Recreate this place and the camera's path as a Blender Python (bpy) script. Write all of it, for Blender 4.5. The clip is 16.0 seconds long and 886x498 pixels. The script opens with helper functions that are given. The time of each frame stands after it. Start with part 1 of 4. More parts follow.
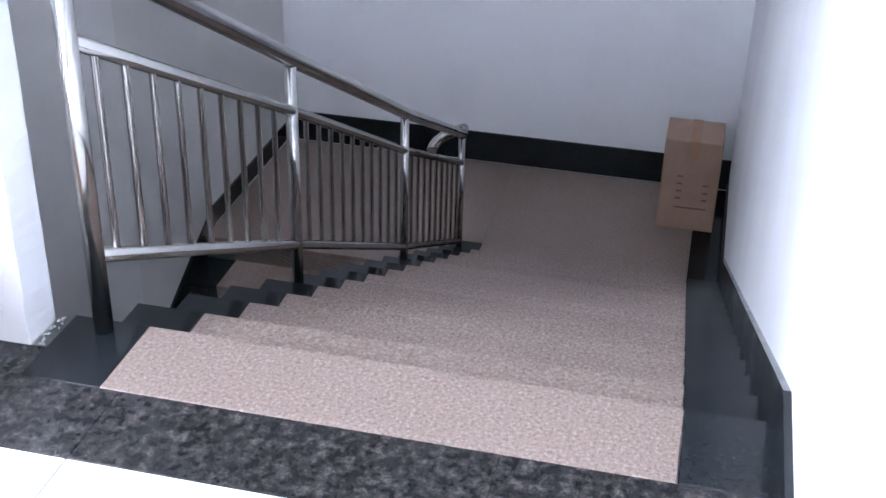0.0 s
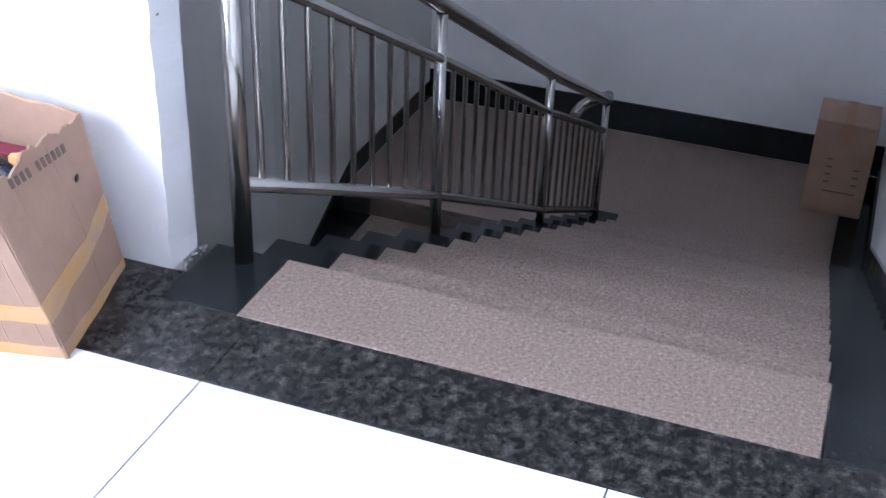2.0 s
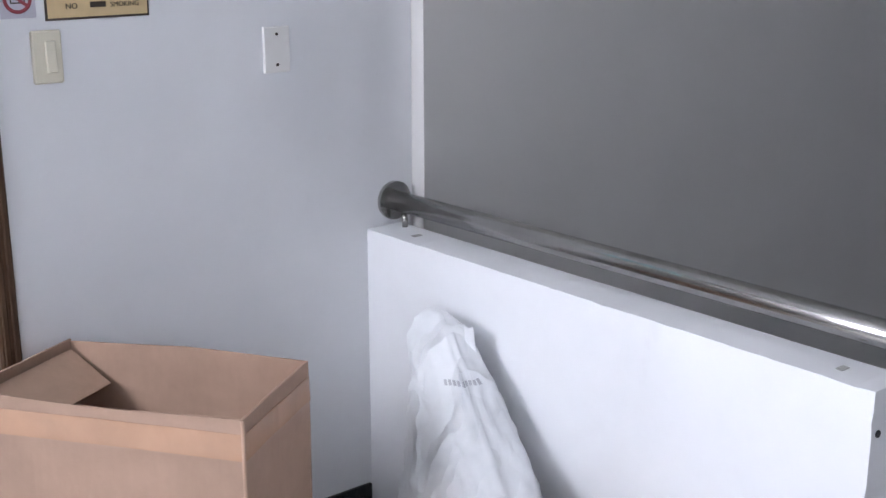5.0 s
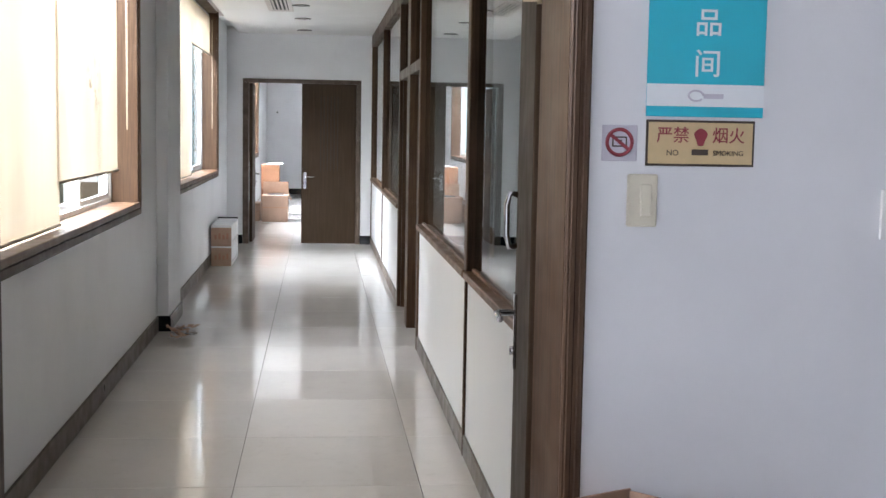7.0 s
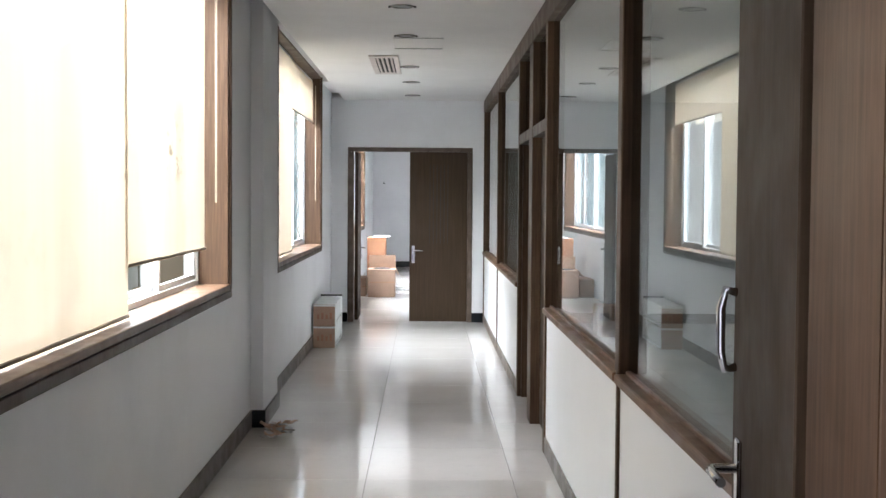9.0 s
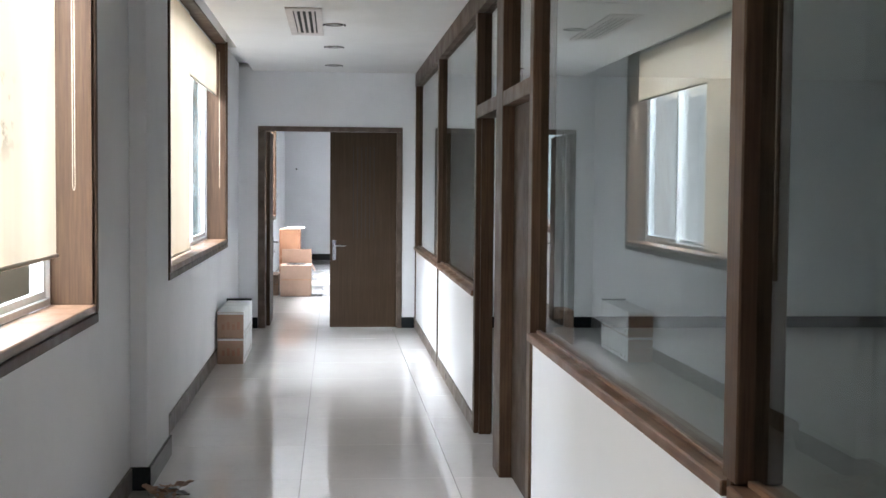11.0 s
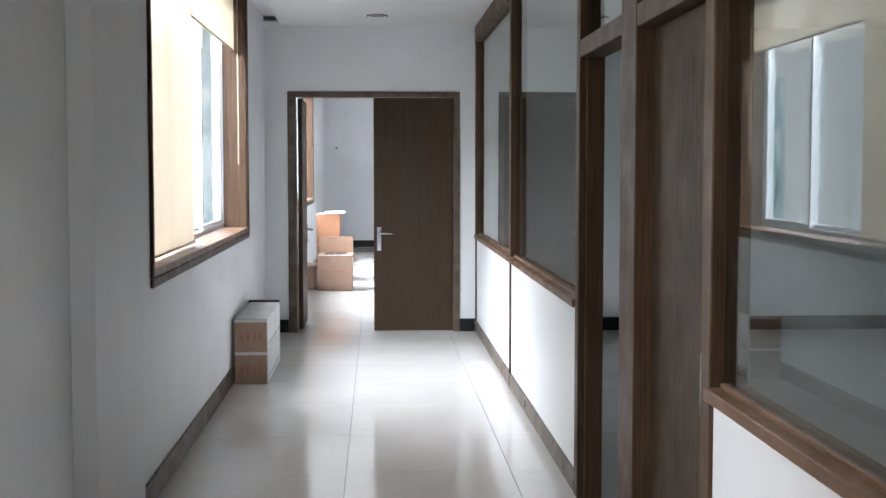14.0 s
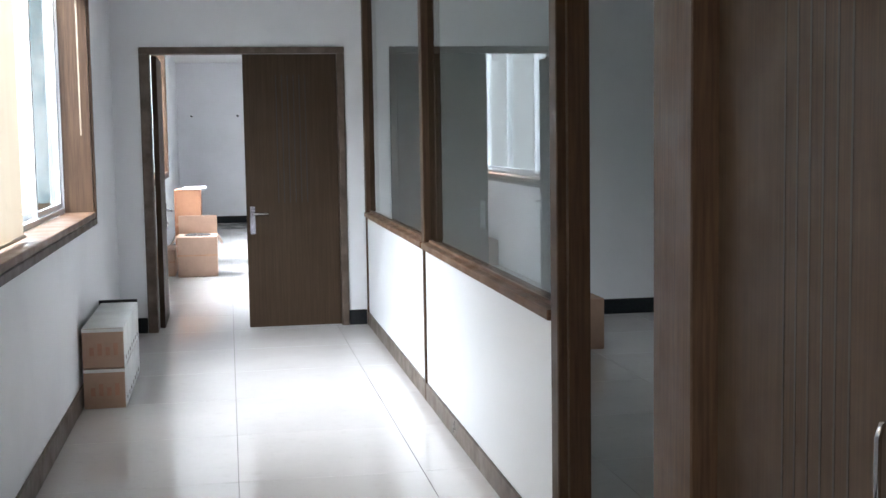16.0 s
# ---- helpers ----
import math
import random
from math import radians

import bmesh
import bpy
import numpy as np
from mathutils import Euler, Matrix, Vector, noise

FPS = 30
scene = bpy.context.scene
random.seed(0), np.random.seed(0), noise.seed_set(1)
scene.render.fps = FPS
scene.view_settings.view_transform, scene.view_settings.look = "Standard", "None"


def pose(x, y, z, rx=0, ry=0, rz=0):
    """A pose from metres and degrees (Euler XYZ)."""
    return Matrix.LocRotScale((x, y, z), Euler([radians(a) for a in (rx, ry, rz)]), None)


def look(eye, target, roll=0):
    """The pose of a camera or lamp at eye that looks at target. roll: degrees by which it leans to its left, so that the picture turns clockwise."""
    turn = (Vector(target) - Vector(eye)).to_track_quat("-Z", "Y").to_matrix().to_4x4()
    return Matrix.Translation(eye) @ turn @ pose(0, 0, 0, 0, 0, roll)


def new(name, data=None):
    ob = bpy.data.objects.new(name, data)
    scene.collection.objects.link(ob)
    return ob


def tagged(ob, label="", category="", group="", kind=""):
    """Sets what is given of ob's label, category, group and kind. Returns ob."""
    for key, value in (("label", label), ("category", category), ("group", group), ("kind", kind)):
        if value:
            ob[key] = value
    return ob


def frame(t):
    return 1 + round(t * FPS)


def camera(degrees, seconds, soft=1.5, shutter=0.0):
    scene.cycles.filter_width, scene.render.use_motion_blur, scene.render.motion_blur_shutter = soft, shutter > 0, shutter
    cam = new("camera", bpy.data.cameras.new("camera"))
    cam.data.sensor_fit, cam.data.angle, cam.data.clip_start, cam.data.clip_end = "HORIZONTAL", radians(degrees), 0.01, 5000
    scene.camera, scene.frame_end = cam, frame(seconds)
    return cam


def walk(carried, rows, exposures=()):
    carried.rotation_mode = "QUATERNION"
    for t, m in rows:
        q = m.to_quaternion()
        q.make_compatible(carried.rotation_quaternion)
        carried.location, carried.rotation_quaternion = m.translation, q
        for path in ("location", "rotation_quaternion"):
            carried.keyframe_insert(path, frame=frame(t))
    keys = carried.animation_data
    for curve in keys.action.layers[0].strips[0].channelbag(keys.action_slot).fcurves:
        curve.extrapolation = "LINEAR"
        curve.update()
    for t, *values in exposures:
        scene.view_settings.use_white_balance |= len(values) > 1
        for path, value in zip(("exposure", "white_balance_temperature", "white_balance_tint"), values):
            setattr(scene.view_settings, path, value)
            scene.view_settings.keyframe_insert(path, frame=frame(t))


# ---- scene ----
cam = camera(39.5, 16.0)
PATH = [
    (0, (-0.251, -2.904, 1.579), (1.455, -2.529, 0.606), 1.6),
    (0.5, (-0.247, -2.905, 1.544), (1.417, -2.511, 0.507), 0.9),
    (1, (-0.249, -2.897, 1.512), (1.383, -2.466, 0.439), 1.3),
    (1.5, (-0.253, -2.858, 1.497), (1.351, -2.358, 0.412), 2.1),
    (2, (-0.239, -2.868, 1.5), (1.388, -2.302, 0.483), 2.2),
    (2.5, (-0.218, -2.825, 1.452), (1.369, -2.109, 0.468), 1.7),
    (3, (-0.19, -2.722, 1.456), (1.358, -1.83, 0.558), 1.9),
    (3.5, (-0.2, -2.697, 1.558), (1.354, -1.662, 0.841), 1.0),
    (4, (-0.176, -2.62, 1.623), (1.372, -1.509, 1.015), 0.3),
    (4.5, (-0.168, -2.547, 1.642), (1.315, -1.338, 1.061), -0.0),
    (5, (-0.041, -2.557, 1.665), (1.193, -1.075, 1.133), -0.1),
    (5.2, (0.005, -2.545, 1.659), (1.124, -0.968, 1.147), 0.5),
    (7.3, (0.318, -2.582, 1.5), (0.463, -0.592, 1.356), 0.2),
    (7.5, (0.292, -2.499, 1.505), (0.418, -0.507, 1.392), -0.4),
    (8, (0.247, -2.278, 1.511), (0.32, -0.28, 1.449), -0.8),
    (8.5, (0.284, -1.952, 1.517), (0.312, 0.046, 1.456), 0.6),
    (9, (0.27, -1.504, 1.503), (0.3, 0.494, 1.421), 0.4),
    (9.2, (0.238, -1.33, 1.502), (0.331, 0.666, 1.419), -0.3),
    (11.5, (0.119, 0.855, 1.493), (0.311, 2.842, 1.371), 0.1),
    (12, (0.109, 1.206, 1.476), (0.257, 3.194, 1.316), -2.2),
    (12.5, (0.15, 1.558, 1.457), (0.251, 3.553, 1.358), -0.1),
    (13, (0.125, 1.885, 1.45), (0.274, 3.875, 1.316), -0.9),
    (13.5, (0.084, 2.208, 1.447), (0.296, 4.192, 1.311), -0.5),
    (14, (0.114, 2.568, 1.435), (0.221, 4.561, 1.306), -0.0),
    (14.5, (0.059, 2.861, 1.446), (0.344, 4.833, 1.267), -0.2),
    (15, (-0.04, 3.224, 1.448), (0.268, 5.196, 1.329), -1.5),
    (15.5, (-0.024, 3.667, 1.442), (0.196, 5.65, 1.297), 0.3),
    (16, (-0.038, 4.057, 1.434), (0.301, 6.02, 1.251), -0.9),
]
EXPOSURES = [(0.0, 1.76, 5900, 12), (1.5, 1.12, 5800, 12), (2.5, 0.94, 5950, 13), (3.0, 0.60, 6250, 11), (3.6, 0.31, 6350, 11), (5.2, 0.0, 6500, 12), (7.3, -0.04, 6550, 12), (9.0, -0.03, 6550, 11), (11.5, -0.1, 6350, 11), (14.5, -0.12, 6350, 11), (16.0, -0.18, 6300, 11)]
walk(cam, [(r[0], look(*r[1:])) for r in PATH], EXPOSURES)

# ---- world and large lights ----
world = bpy.data.worlds.new("world")
world.use_nodes = True
scene.world = world
sky = world.node_tree.nodes.new("ShaderNodeTexSky")
sky.sky_type, sky.sun_disc = "NISHITA", False
sky.sun_elevation, sky.sun_rotation = radians(50), radians(200)
world.node_tree.links.new(sky.outputs[0], world.node_tree.nodes["Background"].inputs[0])
world.node_tree.nodes["Background"].inputs[1].default_value = 0.12


def area_lamp(name, at, target, w, h, watts, colour=(1, 1, 1)):
    lamp = bpy.data.lights.new(name, "AREA")
    lamp.shape, lamp.size, lamp.size_y, lamp.energy, lamp.color = "RECTANGLE", w, h, watts, colour
    ob = new(name, lamp)
    ob.matrix_world = look(at, target)
    return ob


# daylight in the landing's window, and the sky outside the corridor's and the far room's windows
area_lamp("landing_window_daylight", (-1.50, -0.10, 2.02), (1.9, -1.46, 0.60), 0.55, 1.5, 122, (0.86, 0.89, 1.0))
area_lamp("sky_daylight", (-2.9, 3.7, 3.9), (-0.9, 3.7, 1.7), 4.4, 2.2, 1500, (0.90, 0.94, 1.0))
area_lamp("sky_daylight", (-2.9, 10.0, 3.9), (-0.9, 10.0, 1.7), 4.4, 2.2, 980, (0.90, 0.94, 1.0))
area_lamp("sky_daylight", (-2.9, 19.0, 3.9), (-0.9, 19.0, 1.7), 6.0, 2.2, 3300, (0.86, 0.91, 1.0))


# ---- materials ----
class Mat:
    """A node material with short ways to add nodes."""

    def __init__(self, name, rough=0.6, metal=0.0):
        self.m = bpy.data.materials.new(name)
        self.m.use_nodes = True
        self.t = self.m.node_tree
        self.b = self.t.nodes["Principled BSDF"]
        self.b.inputs["Roughness"].default_value = rough
        self.b.inputs["Metallic"].default_value = metal
        self.pos = self.t.nodes.new("ShaderNodeNewGeometry").outputs["Position"]

    def link(self, a, b):
        self.t.links.new(a, b)

    def noise(self, scale, detail=4, stretch=(1, 1, 1), rough=0.55):
        mp = self.t.nodes.new("ShaderNodeMapping")
        mp.inputs["Scale"].default_value = stretch
        self.link(self.pos, mp.inputs["Vector"])
        n = self.t.nodes.new("ShaderNodeTexNoise")
        n.inputs["Scale"].default_value, n.inputs["Detail"].default_value, n.inputs["Roughness"].default_value = scale, detail, rough
        self.link(mp.outputs[0], n.inputs["Vector"])
        return n.outputs["Fac"]

    def ramp(self, fac, *stops):
        r = self.t.nodes.new("ShaderNodeValToRGB")
        while len(r.color_ramp.elements) < len(stops):
            r.color_ramp.elements.new(0.5)
        for e, (p, c) in zip(r.color_ramp.elements, stops):
            e.position, e.color = p, (*c, 1) if len(c) == 3 else c
        self.link(fac, r.inputs[0])
        return r.outputs[0]

    def mix(self, a, b, fac, mode="MIX"):
        n = self.t.nodes.new("ShaderNodeMix")
        n.data_type, n.blend_type = "RGBA", mode
        for sock, v in ((n.inputs[6], a), (n.inputs[7], b), (n.inputs[0], fac)):
            if hasattr(v, "is_linked"):
                self.link(v, sock)
            elif isinstance(v, tuple):
                sock.default_value = (*v, 1)
            else:
                sock.default_value = v
        return n.outputs[2]

    def per_object(self, amount):
        info = self.t.nodes.new("ShaderNodeObjectInfo")
        lo, hi = 1 - amount, 1 + amount
        return self.ramp(info.outputs["Random"], (0, (lo, lo, lo)), (1, (hi, hi, hi)))

    def colour(self, c):
        if isinstance(c, tuple):
            self.b.inputs["Base Color"].default_value = (*c, 1)
        else:
            self.link(c, self.b.inputs["Base Color"])

    def rough(self, fac, lo, hi):
        self.link(self.ramp(fac, (0.3, (lo, lo, lo)), (0.7, (hi, hi, hi))), self.b.inputs["Roughness"])

    def bump(self, fac, strength, distance=0.002):
        n = self.t.nodes.new("ShaderNodeBump")
        n.inputs["Strength"].default_value, n.inputs["Distance"].default_value = strength, distance
        self.link(fac, n.inputs["Height"])
        self.link(n.outputs[0], self.b.inputs["Normal"])


def paint(name, c, stain=0.06, rough=0.55, blotch=1.3):
    """Matt wall paint with faint stains, roller texture and scuffs."""
    a = Mat(name, rough)
    d = tuple(v * (1 - 2.2 * stain) for v in c)
    base = a.ramp(a.noise(blotch, 6), (0.32, d), (0.55, c))
    scuff = a.ramp(a.noise(5, 8, (1, 1, 0.35), 0.7), (0.62, (1, 1, 1)), (0.78, (1 - stain * 1.5,) * 3))
    a.colour(a.mix(base, scuff, 1.0, "MULTIPLY"))
    a.bump(a.noise(160, 3), 0.25, 0.001)
    return a.m


def wood(name, dark, light, rough=0.4, stretch=(30, 30, 1.2), spread=(0.35, 0.68), rand=0.05):
    a = Mat(name, rough)
    grain = a.noise(3.2, 6, stretch, 0.62)
    base = a.ramp(grain, (spread[0], dark), (spread[1], light))
    a.colour(a.mix(base, a.per_object(rand), 1.0, "MULTIPLY"))
    a.rough(a.noise(6, 3), rough - 0.08, rough + 0.1)
    a.b.inputs["Specular IOR Level"].default_value = 0.2
    a.bump(grain, 0.15, 0.001)
    return a.m


def granite(name, stops, scale, rough=0.25, rand=0.08, second=None, coat=0.0):
    a = Mat(name, rough)
    base = a.ramp(a.noise(scale, 5, (1, 1, 1), 0.75), *stops)
    if second:
        v = a.t.nodes.new("ShaderNodeTexVoronoi")
        v.inputs["Scale"].default_value = second[0]
        a.link(a.pos, v.inputs["Vector"])
        base = a.mix(base, second[1], a.ramp(v.outputs["Distance"], (0.12, (1, 1, 1)), (0.3, (0, 0, 0))), "MIX")
    a.colour(a.mix(base, a.per_object(rand), 1.0, "MULTIPLY"))
    a.rough(a.noise(7, 4), rough - 0.07, rough + 0.12)
    a.b.inputs["Coat Weight"].default_value = coat
    a.b.inputs["Specular IOR Level"].default_value = 0.35
    return a.m


def polished_tile(name, c, lo, hi):
    a = Mat(name)
    d = tuple(v * 0.9 for v in c)
    base = a.ramp(a.noise(0.9, 6, (1, 1, 1), 0.6), (0.35, d), (0.65, c))
    dirt = a.ramp(a.noise(14, 8, (1, 1, 1), 0.75), (0.55, (1, 1, 1)), (0.8, (0.86, 0.85, 0.83)))
    a.colour(a.mix(a.mix(base, dirt, 1.0, "MULTIPLY"), a.per_object(0.035), 1.0, "MULTIPLY"))
    a.rough(a.noise(2.5, 6), lo, hi)
    a.bump(a.noise(1.6, 2), 0.12, 0.004)
    return a.m


def simple(name, c, rough=0.5, metal=0.0, vary=0.1, scale=20, bump=0.0):
    a = Mat(name, rough, metal)
    n = a.noise(scale, 5)
    a.colour(a.ramp(n, (0.3, tuple(v * (1 - vary) for v in c)), (0.7, tuple(min(1, v * (1 + vary)) for v in c))))
    if bump:
        a.bump(n, bump)
    return a.m


def cardboard(name, c, rand=0.08):
    a = Mat(name, 0.82)
    d = tuple(v * 0.8 for v in c)
    base = a.ramp(a.noise(4, 7, (1, 1, 1), 0.65), (0.35, d), (0.65, c))
    fibre = a.ramp(a.noise(60, 4, (1, 1, 0.2)), (0.3, (0.975,) * 3), (0.7, (1.02,) * 3))
    a.colour(a.mix(a.mix(base, fibre, 1.0, "MULTIPLY"), a.per_object(rand), 1.0, "MULTIPLY"))
    a.bump(a.noise(9, 5), 0.4, 0.006)
    return a.m


def worn_tape(name):
    """Thin amber tape, rubbed through to the cardboard in places."""
    a = Mat(name, 0.34)
    a.colour(a.ramp(a.noise(7, 6, (1, 1, 2.5), 0.65), (0.36, (0.43, 0.28, 0.185)), (0.50, (0.50, 0.315, 0.16)), (0.66, (0.54, 0.30, 0.09))))
    a.bump(a.noise(25, 4), 0.3, 0.002)
    return a.m


def blind_cloth(name):
    """Translucent roller-blind fabric with faint vertical creases and a stain."""
    a = Mat(name, 0.9)
    t = a.t
    crease = a.noise(1.0, 4, (1, 9, 0.25))
    spots = a.noise(3.0, 5, (1, 1, 1.1), 0.6)
    base = a.ramp(crease, (0.3, (0.77, 0.63, 0.46)), (0.7, (0.80, 0.67, 0.505)))
    base = a.mix(base, a.ramp(spots, (0.62, (1, 1, 1)), (0.80, (0.88, 0.86, 0.83))), 1.0, "MULTIPLY")
    mp, far = t.nodes.new("ShaderNodeMapping"), t.nodes.new("ShaderNodeVectorMath")
    mp.inputs["Scale"].default_value = (1, 0.5, 1)
    far.operation = "DISTANCE"
    far.inputs[1].default_value = (-0.945, 2.26, 1.74)
    a.link(a.pos, mp.inputs["Vector"]), a.link(mp.outputs[0], far.inputs[0])
    near = a.ramp(far.outputs["Value"], (0.06, (1, 1, 1)), (0.19, (0, 0, 0)))
    blot = a.ramp(a.noise(9, 4, (1, 0.6, 1), 0.55), (0.50, (0, 0, 0)), (0.60, (1, 1, 1)))
    stain = a.mix(near, blot, 1.0, "MULTIPLY")
    base = a.mix(base, (0.34, 0.26, 0.18), stain)
    dif, tra, mx = t.nodes.new("ShaderNodeBsdfDiffuse"), t.nodes.new("ShaderNodeBsdfTranslucent"), t.nodes.new("ShaderNodeMixShader")
    mx.inputs[0].default_value = 0.15
    a.link(base, dif.inputs[0]), a.link(base, tra.inputs[0])
    a.link(dif.outputs[0], mx.inputs[1]), a.link(tra.outputs[0], mx.inputs[2])
    weave, m2 = t.nodes.new("ShaderNodeBsdfTransparent"), t.nodes.new("ShaderNodeMixShader")
    m2.inputs[0].default_value = 0.05
    a.link(mx.outputs[0], m2.inputs[1]), a.link(weave.outputs[0], m2.inputs[2])
    a.link(m2.outputs[0], t.nodes["Material Output"].inputs["Surface"])
    return a.m


def clear(name, tint=(1, 1, 1), ior=1.46, rough=0.0):
    a = Mat(name, rough)
    a.colour(tint)
    a.b.inputs["Transmission Weight"].default_value, a.b.inputs["IOR"].default_value = 1.0, ior
    return a.m


def film(name):
    """Thin clear wrapping: mostly seen through, with bright glints."""
    a = Mat(name, 0.07)
    t = a.t
    clear_, gloss, mx = t.nodes.new("ShaderNodeBsdfTransparent"), t.nodes.new("ShaderNodeBsdfGlossy"), t.nodes.new("ShaderNodeMixShader")
    gloss.inputs["Roughness"].default_value = 0.12
    n = t.nodes.new("ShaderNodeBump")
    n.inputs["Strength"].default_value, n.inputs["Distance"].default_value = 1.0, 0.02
    a.link(a.noise(45, 3), n.inputs["Height"])
    a.link(n.outputs[0], gloss.inputs["Normal"])
    mx.inputs[0].default_value = 0.17
    a.link(clear_.outputs[0], mx.inputs[1]), a.link(gloss.outputs[0], mx.inputs[2])
    a.link(mx.outputs[0], t.nodes["Material Output"].inputs["Surface"])
    return a.m


def sackcloth(name):
    a = Mat(name, 0.42)
    a.colour(a.ramp(a.noise(7, 6), (0.3, (0.66, 0.68, 0.70)), (0.65, (0.78, 0.80, 0.82))))
    folds = a.noise(7, 2, (1, 1, 0.5), 0.5)
    a.bump(a.ramp(folds, (0.40, (0, 0, 0)), (0.5, (1, 1, 1)), (0.60, (0.2, 0.2, 0.2))), 0.85, 0.014)
    return a.m


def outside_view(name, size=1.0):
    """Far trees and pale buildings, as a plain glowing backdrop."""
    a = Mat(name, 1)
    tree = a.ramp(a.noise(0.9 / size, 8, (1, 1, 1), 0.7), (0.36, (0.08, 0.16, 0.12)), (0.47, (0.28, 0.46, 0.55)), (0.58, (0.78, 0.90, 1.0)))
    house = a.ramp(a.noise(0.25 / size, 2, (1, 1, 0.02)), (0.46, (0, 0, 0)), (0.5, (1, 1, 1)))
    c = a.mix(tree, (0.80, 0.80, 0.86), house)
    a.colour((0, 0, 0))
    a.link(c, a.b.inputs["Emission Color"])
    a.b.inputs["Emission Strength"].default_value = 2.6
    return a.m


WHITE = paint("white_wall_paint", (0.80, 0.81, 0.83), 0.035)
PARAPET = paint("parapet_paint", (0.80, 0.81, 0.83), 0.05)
# stairwell surfaces greyer than WHITE, the pilaster a step paler than them
STAIRGREY = paint("stairwell_grey", (0.66, 0.65, 0.635), 0.03)
STAIRPALE = paint("stairwell_pale", (0.73, 0.725, 0.72), 0.03)
CEIL = paint("ceiling_paint", (0.80, 0.80, 0.79), 0.03)
PANEL = paint("white_panel", (0.86, 0.875, 0.89), 0.015, 0.4)
TILE = polished_tile("ivory_polished_tile", (0.74, 0.73, 0.72), 0.05, 0.14)
CTILE = polished_tile("beige_polished_tile", (0.66, 0.635, 0.61), 0.05, 0.13)
GROUTGREY = simple("grey_mortar", (0.33, 0.33, 0.32), 0.9)
GROUT = simple("dark_grout", (0.10, 0.095, 0.09), 0.9)
BLACK = granite("black_granite", [(0.35, (0.007, 0.009, 0.011)), (0.7, (0.016, 0.020, 0.023))], 60, 0.12, 0.10)
DARK = granite("brown_black_granite", [(0.42, (0.010, 0.010, 0.012)), (0.54, (0.035, 0.033, 0.033)), (0.62, (0.075, 0.069, 0.065)), (0.74, (0.15, 0.14, 0.13))], 34, 0.15, 0.06)
PINK = granite("pink_granite", [(0.34, (0.13, 0.092, 0.074)), (0.46, (0.245, 0.186, 0.156)), (0.56, (0.285, 0.222, 0.189)), (0.68, (0.46, 0.38, 0.335))], 105, 0.38, 0.085)
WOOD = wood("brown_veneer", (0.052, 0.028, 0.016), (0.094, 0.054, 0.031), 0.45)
# level grain, WOOD's hue twice as light: light on sills and rails put into colour
WOODH = wood("brown_veneer_lit_level", (0.115, 0.063, 0.038), (0.175, 0.100, 0.061), 0.4, (30, 1.2, 30))
LEAF = wood("door_veneer", (0.036, 0.021, 0.0112), (0.056, 0.0332, 0.0182), 0.6, (36, 36, 0.8))
GROOVE = simple("groove_bottom", (0.020, 0.013, 0.009), 0.6)
SKIRT = wood("skirting_brown", (0.080, 0.058, 0.045), (0.15, 0.115, 0.092), 0.35, (3, 3, 3))
STEEL = simple("polished_stainless_steel", (0.40, 0.39, 0.375), 0.20, 1.0, 0.06, 8)
CHROME = simple("chrome", (0.66, 0.66, 0.68), 0.08, 1.0, 0.02)
BRASS = simple("pale_brass", (0.40, 0.33, 0.21), 0.5, 0.5, 0.08)
ALU = simple("white_aluminium", (0.74, 0.77, 0.80), 0.35, 0.0, 0.04)
CARD = cardboard("brown_cardboard", (0.40, 0.262, 0.19))
CARDIN = cardboard("cardboard_inside", (0.44, 0.292, 0.21))
CARDW = cardboard("white_cardboard", (0.70, 0.71, 0.71), 0.03)
TAPE = worn_tape("amber_tape")
CTAPE = simple("clear_brown_tape", (0.42, 0.25, 0.16), 0.18, 0.0, 0.1, 9)
INK = simple("black_print", (0.06, 0.045, 0.035), 0.8)
FADED = simple("faded_print_ink", (0.16, 0.11, 0.085), 0.8)
REDINK = simple("red_print", (0.33, 0.16, 0.10), 0.7)
CLOTH = blind_cloth("beige_blind_cloth")
GLASS = clear("window_glass", (0.80, 0.87, 0.85), 1.28)
FILM = film("clear_plastic_film")
SACK = sackcloth("white_woven_plastic")
IVORY = simple("ivory_plastic", (0.64, 0.60, 0.48), 0.35, 0.0, 0.03)
PLATE = simple("white_plastic", (0.80, 0.79, 0.77), 0.35, 0.0, 0.02)
CYAN = simple("cyan_sign", (0.02, 0.46, 0.60), 0.3, 0.0, 0.04, 5)
SIGNWHITE = simple("sign_white", (0.80, 0.83, 0.85), 0.35, 0.0, 0.02)
GOLD = simple("gold_sign", (0.62, 0.47, 0.26), 0.35, 0.0, 0.06, 30)
SILVER = simple("silver_sign", (0.55, 0.53, 0.60), 0.4, 0.0, 0.04)
DARKRED = simple("dark_red_print", (0.27, 0.035, 0.05), 0.5)
BLUE = simple("blue_handle_plastic", (0.008, 0.17, 0.66), 0.3, 0.0, 0.1)
DARKBLUE = simple("dark_blue_plastic", (0.015, 0.02, 0.05), 0.3)
MAROON = simple("maroon_card", (0.22, 0.03, 0.06), 0.5)
ORANGE = simple("orange_plastic", (0.75, 0.36, 0.14), 0.4)
CORD = simple("blind_cord", (0.45, 0.38, 0.29), 0.7)
HOLE = simple("dark_hole", (0.03, 0.03, 0.03), 0.9)
LAMPGLASS = simple("unlit_lamp", (0.16, 0.16, 0.16), 0.3)
OUTSIDE = outside_view("outside_distance")
OUTFAR = outside_view("outside_far_distance", 14.0)

# ---- mesh helpers ----


